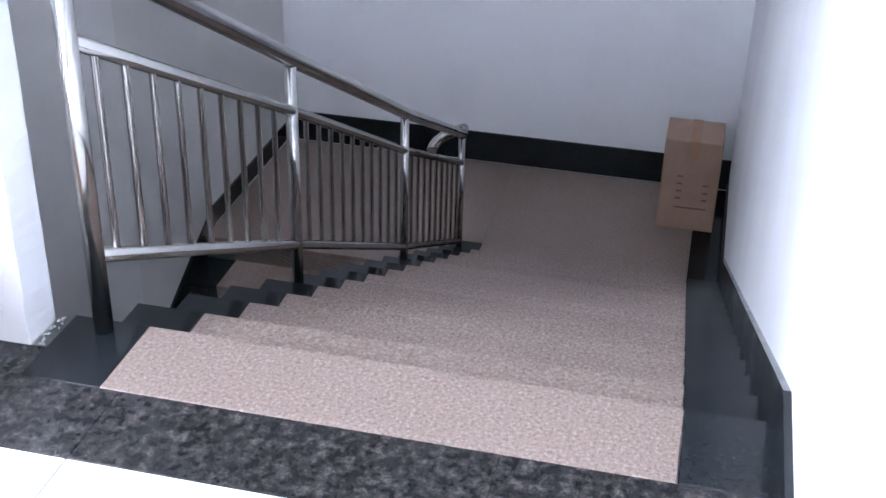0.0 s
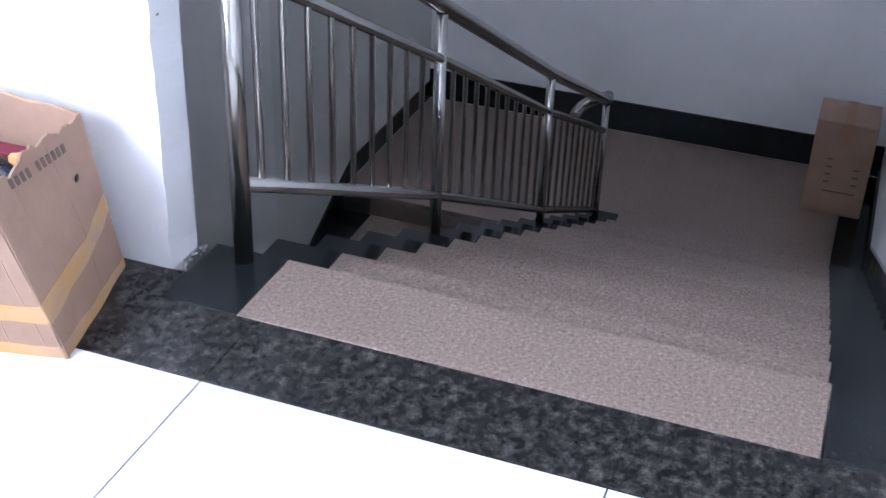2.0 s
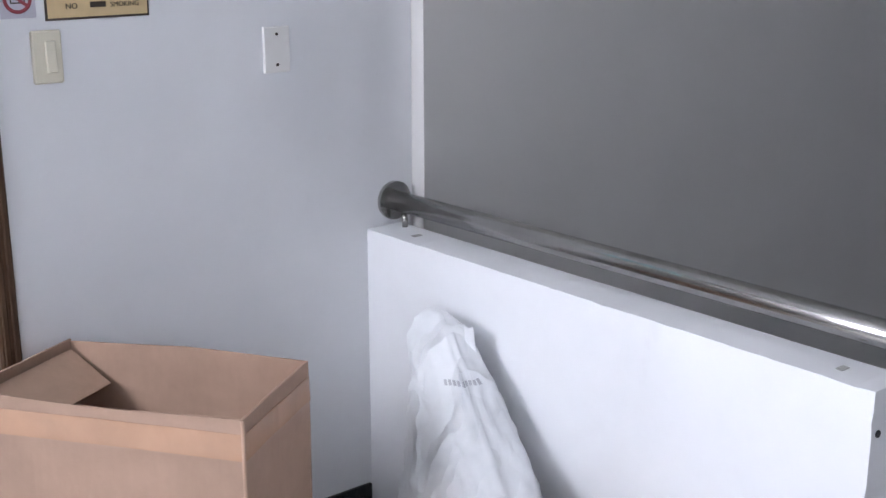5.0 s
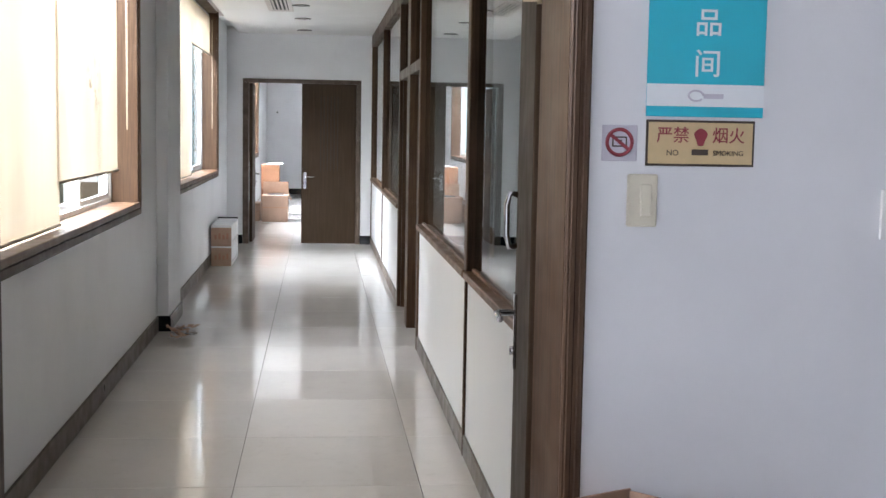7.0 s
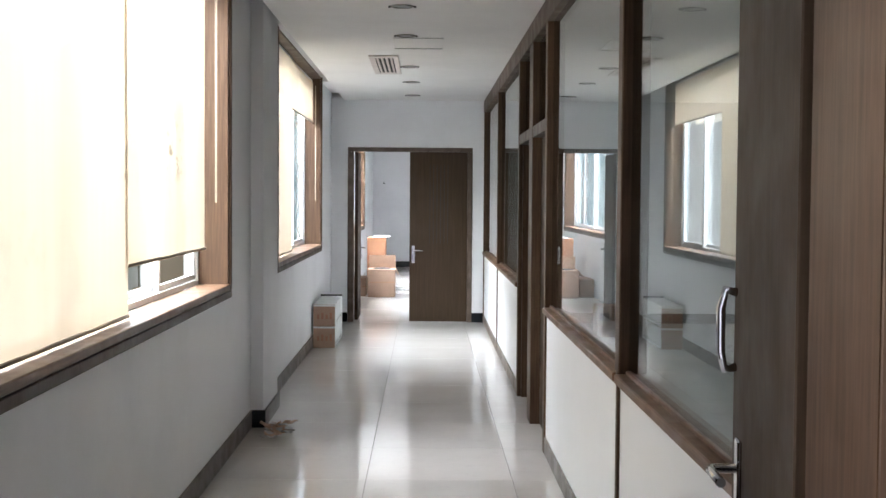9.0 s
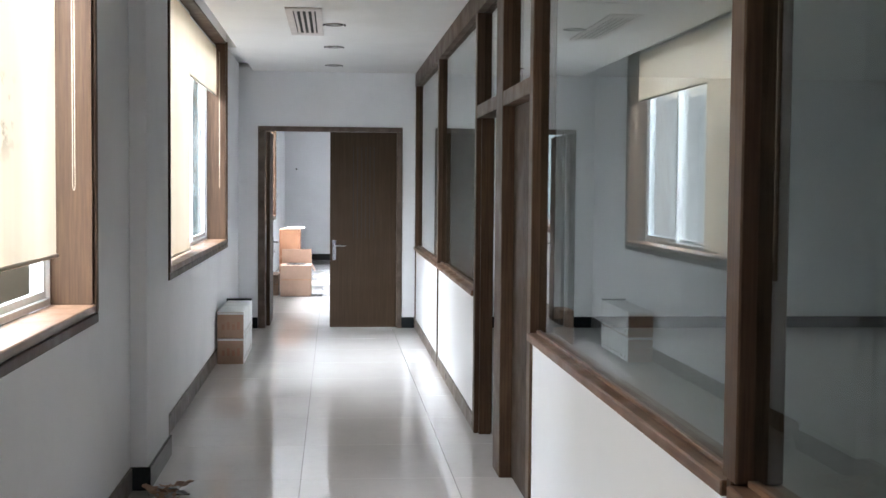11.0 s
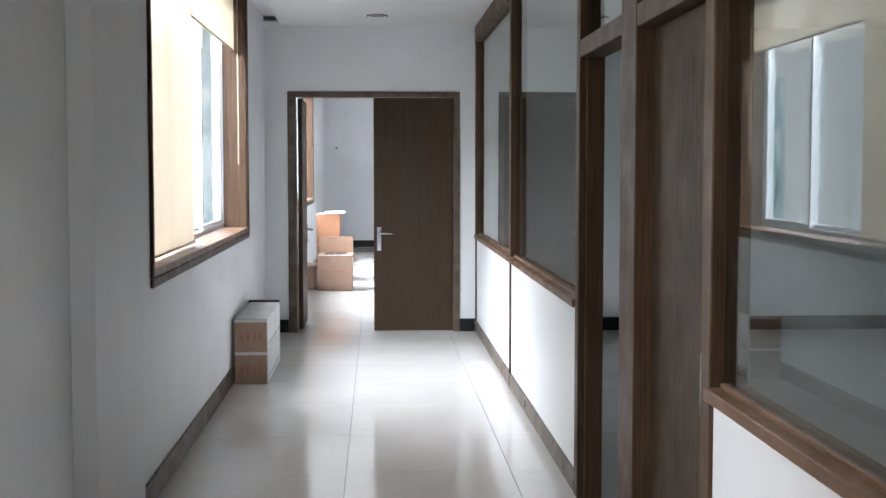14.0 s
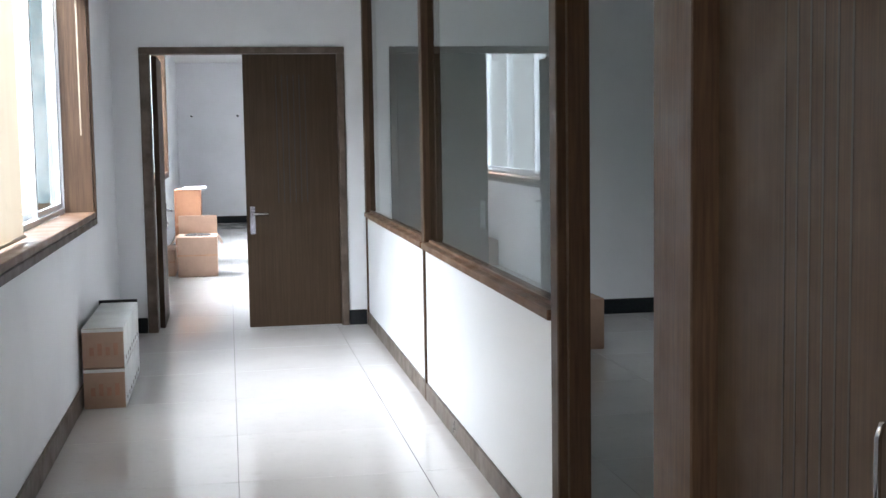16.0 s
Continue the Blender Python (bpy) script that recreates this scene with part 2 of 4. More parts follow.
def bm_boxes(*boxes, bevel=0.0):
    """One bmesh of boxes (x0, x1, y0, y1, z0, z1) with eased edges."""
    bm = bmesh.new()
    for x0, x1, y0, y1, z0, z1 in boxes:
        bmesh.ops.create_cube(bm, size=1, matrix=Matrix.Translation(((x0 + x1) / 2, (y0 + y1) / 2, (z0 + z1) / 2)) @ Matrix.Diagonal((x1 - x0, y1 - y0, z1 - z0, 1)))
    if bevel:
        bmesh.ops.bevel(bm, geom=bm.edges[:], offset=bevel, segments=1, affect="EDGES")
    return bm


def bm_tube(points, r, seg=12, caps=True):
    """A round tube along a line of points, with mitred joints."""
    bm = bmesh.new()
    pts = [Vector(p) for p in points]
    rings = []
    side = None
    for i, p in enumerate(pts):
        a = (pts[i] - pts[i - 1]).normalized() if i else (pts[1] - pts[0]).normalized()
        b = (pts[i + 1] - pts[i]).normalized() if i + 1 < len(pts) else a
        d = (a + b).normalized()
        if side is None:
            side = d.orthogonal().normalized()
        side = (side - d * side.dot(d)).normalized()
        up = d.cross(side)
        rad = r[i] if isinstance(r, (list, tuple)) else r
        rings.append([bm.verts.new(p + rad * (math.cos(2 * math.pi * k / seg) * side + math.sin(2 * math.pi * k / seg) * up)) for k in range(seg)])
    for a, b in zip(rings, rings[1:]):
        for k in range(seg):
            f = bm.faces.new((a[k], a[(k + 1) % seg], b[(k + 1) % seg], b[k]))
            f.smooth = True
    if caps:
        bm.faces.new(rings[0][::-1])
        bm.faces.new(rings[-1])
    return bm


def bm_prism(outline, z0, z1, axis="z", bevel=0.0):
    """An outline of (a, b) pairs pulled from z0 to z1 along an axis."""
    bm = bmesh.new()
    put = {"z": lambda a, b, c: (a, b, c), "y": lambda a, b, c: (a, c, b), "x": lambda a, b, c: (c, a, b)}[axis]
    lo = [bm.verts.new(put(a, b, z0)) for a, b in outline]
    hi = [bm.verts.new(put(a, b, z1)) for a, b in outline]
    n = len(outline)
    bm.faces.new(lo), bm.faces.new(hi)
    for k in range(n):
        bm.faces.new((lo[k], lo[(k + 1) % n], hi[(k + 1) % n], hi[k]))
    bmesh.ops.recalc_face_normals(bm, faces=bm.faces[:])
    if bevel:
        bmesh.ops.bevel(bm, geom=bm.edges[:], offset=bevel, segments=1, affect="EDGES")
    return bm


def ring_disc(x, y, z, r, depth, axis="z", seg=24):
    outline = [(r * math.cos(2 * math.pi * k / seg), r * math.sin(2 * math.pi * k / seg)) for k in range(seg)]
    o = {"z": (x, y), "y": (x, z), "x": (y, z)}[axis]
    c = {"z": z, "y": y, "x": x}[axis]
    return bm_prism([(a + o[0], b + o[1]) for a, b in outline], c, c + depth, axis)


def turned(bm, m):
    bmesh.ops.transform(bm, matrix=m, verts=bm.verts[:])
    return bm


def as_mesh(name, bm, material):
    me = bpy.data.meshes.new(name)
    bm.normal_update()
    bm.to_mesh(me)
    bm.free()
    me.materials.append(material)
    return me


def part(name, bm, material, parent=None, label=""):
    ob = new(name, as_mesh(name, bm, material))
    if parent is not None:
        ob.parent = parent
        ob.matrix_parent_inverse = Matrix.Translation(parent["base"]).inverted() if "base" in parent else Matrix()
    return tagged(ob, label)


def thing(name, at, label, category, group="", kind=""):
    ob = new(name)
    ob.location = at
    ob["base"] = at
    ob.empty_display_size = 0.1
    return tagged(ob, label, category, group, kind)


def setting(name, bm, material, label="", category=""):
    ob = new(name, as_mesh(name, bm, material))
    return tagged(ob, label, category, "", "structure")


def writing(body, size, m, material, parent, name="lettering", depth=0.0006, bold=0.0):
    """Lettering in the built-in font, as a mesh."""
    cu = bpy.data.curves.new(name, "FONT")
    cu.body, cu.size, cu.align_x, cu.align_y, cu.extrude, cu.offset = body, size, "CENTER", "CENTER", depth, bold
    tmp = bpy.data.objects.new("tmp_text", cu)
    scene.collection.objects.link(tmp)
    me = bpy.data.meshes.new_from_object(tmp.evaluated_get(bpy.context.evaluated_depsgraph_get()))
    bpy.data.objects.remove(tmp)
    me.transform(m)
    me.materials.clear()
    me.materials.append(material)
    ob = new(name, me)
    ob.parent = parent
    ob.matrix_parent_inverse = Matrix.Translation(parent["base"]).inverted()
    return ob


# ---- plan ----
G, R, X0, STEPS = 0.303, 0.147, 1.968, 14      # going, rise, first nosing
LOW = -STEPS * R                               # lower landing
YL, YR = -1.717, -2.958                        # pink field of the stairs
YWELL, YWALL = -1.53, -3.155                    # open side and wall side
XFAR = 7.44
XL = X0 + STEPS * G - 0.31                     # edge of the lower landing
YSIDE = -0.05                                  # stair wall opposite
XW, XE = -0.86, 0.98                           # corridor's window wall and partition
YEND = 13.43
HC = 2.68                                      # corridor ceiling
YBACK = 25.5
XROOM = 6.80                                   # east wall of the rooms
DOORH = 2.06

# ---- landing and stairwell structure ----
setting("floor_landing", bm_boxes((-1.9, 1.716, YWALL - 0.2, 0.0, -0.2, -0.012)), GROUT)
setting("wall_south", bm_boxes((-1.9, XFAR + 0.2, YWALL - 0.2, YWALL, -4.6, 3.0)), WHITE)
setting("wall_stair_far", bm_boxes((XFAR, XFAR + 0.2, YWALL, 0.2, -4.6, 3.0)), WHITE)
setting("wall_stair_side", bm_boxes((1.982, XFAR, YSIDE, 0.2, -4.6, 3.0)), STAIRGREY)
setting("wall_landing_west", bm_boxes((-1.9, -1.7, YWALL, 0.0, 0, 3.0)), WHITE)
setting("ceiling_landing", bm_boxes((-1.9, XFAR + 0.2, YWALL - 0.2, 0.2, 3.0, 3.15)), CEIL)
setting("stair_bottom", bm_boxes((1.6, XFAR + 0.2, YWALL, 0.2, -4.7, -4.6)), GROUT)
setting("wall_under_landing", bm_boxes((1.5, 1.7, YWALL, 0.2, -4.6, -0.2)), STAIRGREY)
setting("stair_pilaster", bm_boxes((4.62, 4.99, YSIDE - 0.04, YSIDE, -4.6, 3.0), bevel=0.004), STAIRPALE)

# wall with the double door to the corridor
setting("wall_door", bm_boxes((-1.9, -1.80, 0, 0.2, 0, 3.0), (-1.20, -0.46, 0, 0.2, 0, 3.0), (-1.80, -1.20, 0, 0.2, 0, 1.2), (-1.80, -1.20, 0, 0.2, 2.85, 3.0), (0.84, 1.98, 0, 0.2, 0, 3.0), (-0.46, 0.84, 0, 0.2, DOORH, 3.0)), WHITE)
setting("skirting_landing", bm_boxes((0.90, 1.82, -0.014, 0, 0, 0.12), (-1.7, -0.50, -0.014, 0, 0, 0.12), bevel=0.003), BLACK)
setting("skirting_lower_landing", bm_boxes((XFAR - 0.015, XFAR, YWALL, YSIDE, LOW, LOW + 0.215), (XL + 0.15, XFAR - 0.016, YSIDE - 0.015, YSIDE, LOW, LOW + 0.13), bevel=0.003), BLACK)

# sloped black skirting on both stair walls
xs = X0 + (STEPS - 1) * G
setting("skirting_stair_wall", bm_prism([(-1.7, 0.0), (1.72, 0.0), (xs + 0.3, LOW), (XFAR, LOW), (XFAR, LOW + 0.13), (xs + 0.34, LOW + 0.13), (1.86, 0.16), (-1.7, 0.16)], YWALL, YWALL + 0.016, "y"), BLACK)
setting("skirting_lower_flight", bm_prism([(XL + 0.15, LOW), (XL + 0.15, LOW + 0.13), (XL, LOW + 0.06), (1.99, LOW - 1.84), (1.99, LOW - 2.37), (XL - 0.2, LOW - 0.42)], YSIDE - 0.016, YSIDE, "y"), BLACK)

# ---- corridor structure ----
W1, W2, W3 = (1.74, 5.62), (7.95, 11.90), (15.2, 21.5)
setting("floor_corridor", bm_boxes((-1.15, XROOM, 0.2, YBACK + 0.2, -0.2, -0.012), (-0.46, 0.84, 0.0, 0.2, -0.2, -0.012)), GROUT)
setting("ceiling_corridor", bm_boxes((-0.70, XE + 0.12, 0.2, YEND, HC, HC + 0.1), (-0.71, -0.70, 0.2, YEND, HC, 3.0)), CEIL)
setting("ceiling_rooms", bm_boxes((XE + 0.12, XROOM, 0.2, YEND, HC, HC + 0.1), (-1.15, XROOM, YEND, YBACK + 0.2, 2.72, 2.85)), CEIL)
# second box: added filler, makes the far end of the ceiling pocket shallower and lighter
setting("roof_corridor", bm_boxes((-1.15, -0.71, 0.2, YEND, 3.0, 3.1), (XW, -0.712, W2[1] + 0.06, YEND, HC + 0.08, 2.998)), CEIL)
WZ0, WZ1 = 0.95, 2.80


def outer_wall(name, y0, y1, wins, x0=-1.12, x1=XW):
    boxes, y = [], y0
    for a, b in wins:
        boxes += [(x0, x1, y, a, 0, 3.0), (x0, x1, a, b, 0, WZ0), (x0, x1, a, b, WZ1, 3.0)]
        y = b
    boxes.append((x0, x1, y, y1, 0, 3.0))
    return setting(name, bm_boxes(*boxes), WHITE)


outer_wall("wall_west", 0.2, YBACK, [W1, W2, W3])
setting("pilaster", bm_boxes((XW, -0.775, 6.52, 7.29, 0, 3.0), bevel=0.004), WHITE)
setting("wall_end", bm_boxes((XW, -0.605, YEND, YEND + 0.16, 0, 3.0), (0.805, XROOM, YEND, YEND + 0.16, 0, 3.0), (-0.605, 0.805, YEND, YEND + 0.16, 2.09, 3.0)), WHITE)
setting("wall_back", bm_boxes((-1.12, XROOM, YBACK, YBACK + 0.2, 0, 3.0)), WHITE)
setting("wall_rooms_east", bm_boxes((XROOM, XROOM + 0.2, 0.2, YBACK + 0.2, 0, 3.0)), WHITE)
setting("wall_rooms_south", bm_boxes((1.93, XROOM, 0.2, 0.4, 0, 3.0)), WHITE)
setting("baseboard_west", bm_boxes((XW, XW + 0.014, 0.2, 6.50, 0, 0.115), (XW, XW + 0.014, 7.31, YEND, 0, 0.115), bevel=0.003), SKIRT)
setting("baseboard_pilaster", bm_boxes((XW, -0.76, 6.503, 6.52, 0, 0.115), (-0.775, -0.76, 6.52, 7.305, 0, 0.115), bevel=0.003), BLACK)
setting("baseboard_end", bm_boxes((XW + 0.014, -0.662, YEND - 0.014, YEND, 0, 0.115), (0.842, XE, YEND - 0.014, YEND, 0, 0.115), (XE + 0.12, XROOM, YEND - 0.014, YEND, 0, 0.12), bevel=0.003), BLACK)
setting("baseboard_back", bm_boxes((-0.86, XROOM, YBACK - 0.015, YBACK, 0, 0.12)), BLACK)
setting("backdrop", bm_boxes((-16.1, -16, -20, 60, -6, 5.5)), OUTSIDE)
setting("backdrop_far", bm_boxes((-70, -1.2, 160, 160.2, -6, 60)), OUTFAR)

# ---- windows of the corridor ----


def roller_blind(y0, y1, z0, x=-0.925, label="", cord_y=None, lift=0.0):
    th = thing("roller_blind", (x, (y0 + y1) / 2, z0), label, "blind", "corridor roller blinds")
    bm = bmesh.new()
    ny, nz = 26, 22
    grid = []
    for i in range(ny + 1):
        row = []
        for k in range(nz + 1):
            y, z = y0 + (y1 - y0) * i / ny, z0 + (WZ1 - 0.06 - z0) * k / nz
            low = 1 - k / nz
            wave = 0.004 * math.sin(y * 9) * low + 0.006 * noise.noise(Vector((y * 1.7, z * 0.6, 3.1)))
            row.append(bm.verts.new((x + wave, y, z + (lift * (i / ny) ** 2 * low))))
        grid.append(row)
    for i in range(ny):
        for k in range(nz):
            bm.faces.new((grid[i][k], grid[i + 1][k], grid[i + 1][k + 1], grid[i][k + 1])).smooth = True
    part("cloth", bm, CLOTH, th)
    part("hem_bar", bm_tube([(x, y0, z0 + 0.002), (x, (y0 + y1) / 2, z0 + 0.002 + lift * 0.25), (x, y1, z0 + 0.002 + lift)], 0.008, 8), CORD, th, "pale metal hem bar")
    part("roller", bm_tube([(x - 0.03, y0, WZ1 - 0.05), (x - 0.03, y1, WZ1 - 0.05)], 0.028, 12), PLATE, th, "white roller tube")
    if cord_y is not None:
        pts = [(x + 0.035, cord_y, WZ1 - 0.1), (x + 0.035, cord_y + 0.004, 1.62)]
        loop = [(x + 0.035, cord_y + 0.024 - 0.024 * math.cos(a), 1.50 - 0.03 * math.sin(a)) for a in [k * math.pi / 6 for k in range(7)]]
        part("cord", bm_tube(pts + loop + [(x + 0.035, cord_y + 0.046, 1.62), (x + 0.035, cord_y + 0.05, WZ1 - 0.1)], 0.0018, 6), CORD, th, "looped pull cord")
    return th


def sash(th, y0, y1, x, z0=WZ0 + 0.075, z1=WZ1 - 0.06, w=0.036):
    s = part("sash", bm_boxes((x, x + 0.03, y0, y0 + w, z0, z1), (x, x + 0.03, y1 - w, y1, z0, z1), (x, x + 0.03, y0 + w, y1 - w, z0, z0 + w), (x, x + 0.03, y0 + w, y1 - w, z1 - w, z1), bevel=0.003), ALU, th)
    p = part("pane", bm_boxes((x + 0.012, x + 0.018, y0 + w - 0.004, y1 - w + 0.004, z0 + w - 0.004, z1 - w + 0.004)), GLASS, s)
    p.visible_shadow = False
    return s


def window(name, y0, y1, panes):
    th = setting(name, bm_boxes((-1.115, -1.03, y0, y0 + 0.03, WZ0 + 0.05, WZ1), (-1.115, -1.03, y1 - 0.03, y1, WZ0 + 0.05, WZ1), (-1.115, -1.03, y0 + 0.03, y1 - 0.03, WZ0 + 0.05, WZ0 + 0.08), (-1.115, -1.03, y0 + 0.03, y1 - 0.03, WZ1 - 0.05, WZ1), bevel=0.003), ALU)
    part("window_reveal", bm_boxes((-1.03, XW, y0, y0 + 0.018, WZ0 + 0.05, WZ1), (-1.03, XW, y1 - 0.018, y1, WZ0 + 0.05, WZ1), (-1.03, XW, y0, y1, WZ1 - 0.018, WZ1)), WOOD, th, "brown wood lining")
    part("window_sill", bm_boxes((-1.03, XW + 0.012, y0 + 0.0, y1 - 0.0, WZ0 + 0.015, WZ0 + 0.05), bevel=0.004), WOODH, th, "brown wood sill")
    t = 0.035
    part("architrave", bm_boxes((XW, XW + 0.016, y0 - t, y0 + 0.002, WZ0 + 0.014, WZ1), (XW, XW + 0.016, y1 - 0.002, y1 + t, WZ0 + 0.014, WZ1), (XW, XW + 0.015, y0 - t, y1 + t, WZ0 - 0.028, WZ0 + 0.013), bevel=0.004), WOOD, th, "brown wood window trim")
    step = (y1 - y0 - 0.06) / panes
    for k in range(panes):
        sash(th, y0 + 0.03 + k * step - (0.02 if k else 0), y0 + 0.03 + (k + 1) * step + (0.02 if k < panes - 1 else 0), -1.075 if k % 2 else -1.108)
    return th


window("window_1", *W1, 4)
window("window_2", *W2, 4)
window("window_3", *W3, 5)
roller_blind(W1[0] + 0.03, 3.50, 1.015, -0.93, "beige roller blind pulled down to the sill, stained", lift=0.0)
roller_blind(3.46, 5.34, 1.215, -0.945, "beige roller blind with brown stains, nearly closed", 5.47)
roller_blind(W2[0] + 0.03, 9.70, 1.02, -0.93, "beige roller blind pulled down to the sill")
roller_blind(9.66, W2[1] - 0.03, 2.31, -0.945, "beige roller blind rolled up above the glass", 11.80)

# ---- glazed partition on the east side ----
TP = 0.11


def partition_bay(y0, y1, posts):
    """White panels below, glass above, wooden posts and rails."""
    zs, zh = 0.865, 2.54
    for a, b in zip(posts, posts[1:]):
        p = setting("partition_panel", bm_boxes((XE + 0.012, XE + TP - 0.012, a, b, 0.10, 0.83)), PANEL)
        part("panel_baseboard", bm_boxes((XE + 0.002, XE + 0.014, a + 0.002, b - 0.002, 0, 0.10), bevel=0.003), SKIRT, p, "brown skirting")
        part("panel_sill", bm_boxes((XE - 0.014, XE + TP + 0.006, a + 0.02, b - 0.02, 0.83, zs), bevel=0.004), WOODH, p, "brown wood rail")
        g = part("pane", bm_boxes((XE + 0.036, XE + 0.044, a + 0.03, b - 0.03, zs - 0.005, zh + 0.005)), GLASS, p, "clear glass pane")
        g.visible_shadow = False
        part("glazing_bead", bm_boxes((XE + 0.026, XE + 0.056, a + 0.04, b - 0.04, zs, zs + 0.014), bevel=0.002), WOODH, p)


def post(y0, y1, low=True, z1=2.54):
    p = setting("partition_post", bm_boxes((XE, XE + TP, y0, y1, 0.868 if low else 0, z1), bevel=0.004), WOOD)
    if low:
        m = (y0 + y1) / 2
        part("post_strip", bm_boxes((XE, XE + TP, m - 0.017, m + 0.017, 0, 0.872), bevel=0.003), WOOD, p)
    return p


partition_bay(0.2, 5.74, [0.24, 3.00, 5.75])
partition_bay(7.89, YEND, [7.89, 10.59, 13.38])
post(0.20, 0.29), post(2.96, 3.05), post(5.72, 5.81, False), post(6.68, 6.93, False), post(7.83, 7.915, False), post(10.545, 10.635), post(13.335, YEND - 0.002)
setting("partition_head", bm_boxes((XE - 0.004, XE + TP + 0.004, 0.2, YEND - 0.002, 2.54, HC), bevel=0.003), WOOD)
setting("partition_transom", bm_boxes((XE + 0.002, XE + TP - 0.002, 5.81, 6.68, 1.91, 1.985), (XE + 0.002, XE + TP - 0.002, 6.932, 7.83, 1.91, 1.985), bevel=0.003), WOOD)
for a, b in ((5.81, 6.68), (6.932, 7.83)):
    g = setting("transom_light", bm_boxes((XE + 0.045, XE + 0.052, a, b, 1.985, 2.54)), GLASS)
    g.visible_shadow = False


# ---- doors ----


def lever(parent, at, out, along, name="door_handle"):
    """A plate with a bent lever. out: the way it stands off; along: the way the lever points."""
    p, o, a = Vector(at), Vector(out), Vector(along)
    up = Vector((0, 0, 1))
    bm = bmesh.new()
    m = Matrix((a, up, o)).transposed().to_4x4()
    bmesh.ops.create_cube(bm, size=1, matrix=Matrix.Translation(p + o * 0.004) @ m @ Matrix.Diagonal((0.042, 0.21, 0.008, 1)))
    bmesh.ops.bevel(bm, geom=bm.edges[:], offset=0.003, segments=1, affect="EDGES")
    h = part(name, bm, CHROME, parent, "chrome lever handle plate")
    q = p + up * 0.05
    part("lever", bm_tube([q + o * 0.006, q + o * 0.05, q + o * 0.055 + a * 0.015, q + o * 0.05 + a * 0.12], 0.009, 8), CHROME, h)
    part("key_knob", bm_tube([p - up * 0.055, p - up * 0.055 + o * 0.018], 0.012, 10), CHROME, h)
    return h


def door_leaf(name, y0, y1, z1, x, label, grooves=True, thick=0.04, low=0.46, first=0.35, pitch=0.062):
    """A veneered leaf built shut along y at x (its thickness to +x); grooved on both sides."""
    boxes = [(x, x + thick, y0, y1, 0.008, z1)]
    th = thing(name, (x, y0, 0), label, "door", kind="structure")
    part("leaf", bm_boxes(*boxes, bevel=0.003), LEAF, th)
    if grooves:
        w = y1 - y0
        for k in range(6):
            y = y0 + w * (first + pitch * k)
            for xx in (x - 0.0008, x + thick - 0.0012):
                part("groove", bm_boxes((xx, xx + 0.002, y - 0.004, y + 0.004, z1 * low, z1 * 0.925)), GROOVE, th)
    return th


def moved(th, m):
    """Turns a thing with its parts about the world's origin."""
    base = Matrix.Translation(th["base"])
    th.matrix_basis = m @ base
    return th


# near double door, both leaves open into the corridor
d1 = setting("door_1", bm_boxes((-0.44, 0.82, -0.003, 0.203, DOORH - 0.015, DOORH + 0.001)), WOOD)
part("jamb", bm_prism([(0.806, 0.204), (0.829, -0.004), (0.841, -0.004), (0.841, 0.204)], 0, DOORH - 0.001), WOOD, d1, "splayed brown wood jamb")
part("jamb", bm_prism([(-0.426, 0.204), (-0.449, -0.004), (-0.461, -0.004), (-0.461, 0.204)], 0, DOORH - 0.001), WOOD, d1, "splayed brown wood jamb")
for y0, y1, yr in ((-0.022, -0.0045, -0.0255), (0.2045, 0.222, 0.2195)):
    part("architrave", bm_boxes((0.829, 0.876, y0, y1, 0, DOORH + 0.005), (-0.496, -0.449, y0, y1, 0, DOORH + 0.005), (-0.496, 0.876, y0, y1, DOORH + 0.006, DOORH + 0.06), bevel=0.005), WOOD, d1, "brown wood door casing")
    part("moulding", bm_boxes((0.860, 0.873, yr, yr + 0.006, 0, DOORH + 0.004), (0.838, 0.852, yr, yr + 0.006, 0, DOORH + 0.004), (-0.493, -0.480, yr, yr + 0.006, 0, DOORH + 0.004), (-0.472, -0.458, yr, yr + 0.006, 0, DOORH + 0.004), bevel=0.0025), WOOD, d1)


def swing_leaf(hx, hy, angle, label, side):
    """A leaf that swings on (hx, hy); at angle 0 it lies along +y."""
    th = thing("door_leaf", (0, 0, 0), label, "door")
    x0, x1 = (0.0, 0.042) if side > 0 else (-0.042, 0.0)
    part("leaf", bm_boxes((x0, x1, 0.0, 0.60, 0.008, DOORH - 0.02), bevel=0.003), LEAF, th)
    for z in (0.3, 1.85):
        h = part("hinge", bm_boxes((-0.032, 0.004, -0.006, -0.001, z - 0.05, z + 0.05)), BRASS, th, "pale brass hinge")
        for dz, dx in ((-0.035, 0.012), (-0.012, 0.020), (0.012, 0.012), (0.035, 0.020)):
            part("hinge_screw", ring_disc(-dx, -0.0075, z + dz, 0.004, 0.0015, "y", 8), HOLE, h)
        part("hinge_pin", bm_tube([(0.007, -0.008, z - 0.055), (0.007, -0.008, z + 0.055)], 0.007, 8), BRASS, h)
    if side > 0:
        lever(th, (x0, 0.50, 0.96), (-1, 0, 0), (0, -1, 0))
        pull = bm_tube([(x0, 0.565, 1.33), (x0 - 0.022, 0.565, 1.335), (x0 - 0.030, 0.565, 1.30), (x0 - 0.030, 0.565, 1.22), (x0 - 0.022, 0.565, 1.185), (x0, 0.565, 1.19)], 0.009, 10)
        part("pull_handle", pull, CHROME, th, "chrome pull handle")
    moved(th, pose(hx, hy, 0, 0, 0, angle))
    return th


swing_leaf(0.800, 0.24, -6, "brown veneered door leaf standing open against the partition", 1)
swing_leaf(-0.412, 0.24, 12.5, "brown veneered door leaf standing open by the window wall", -1)

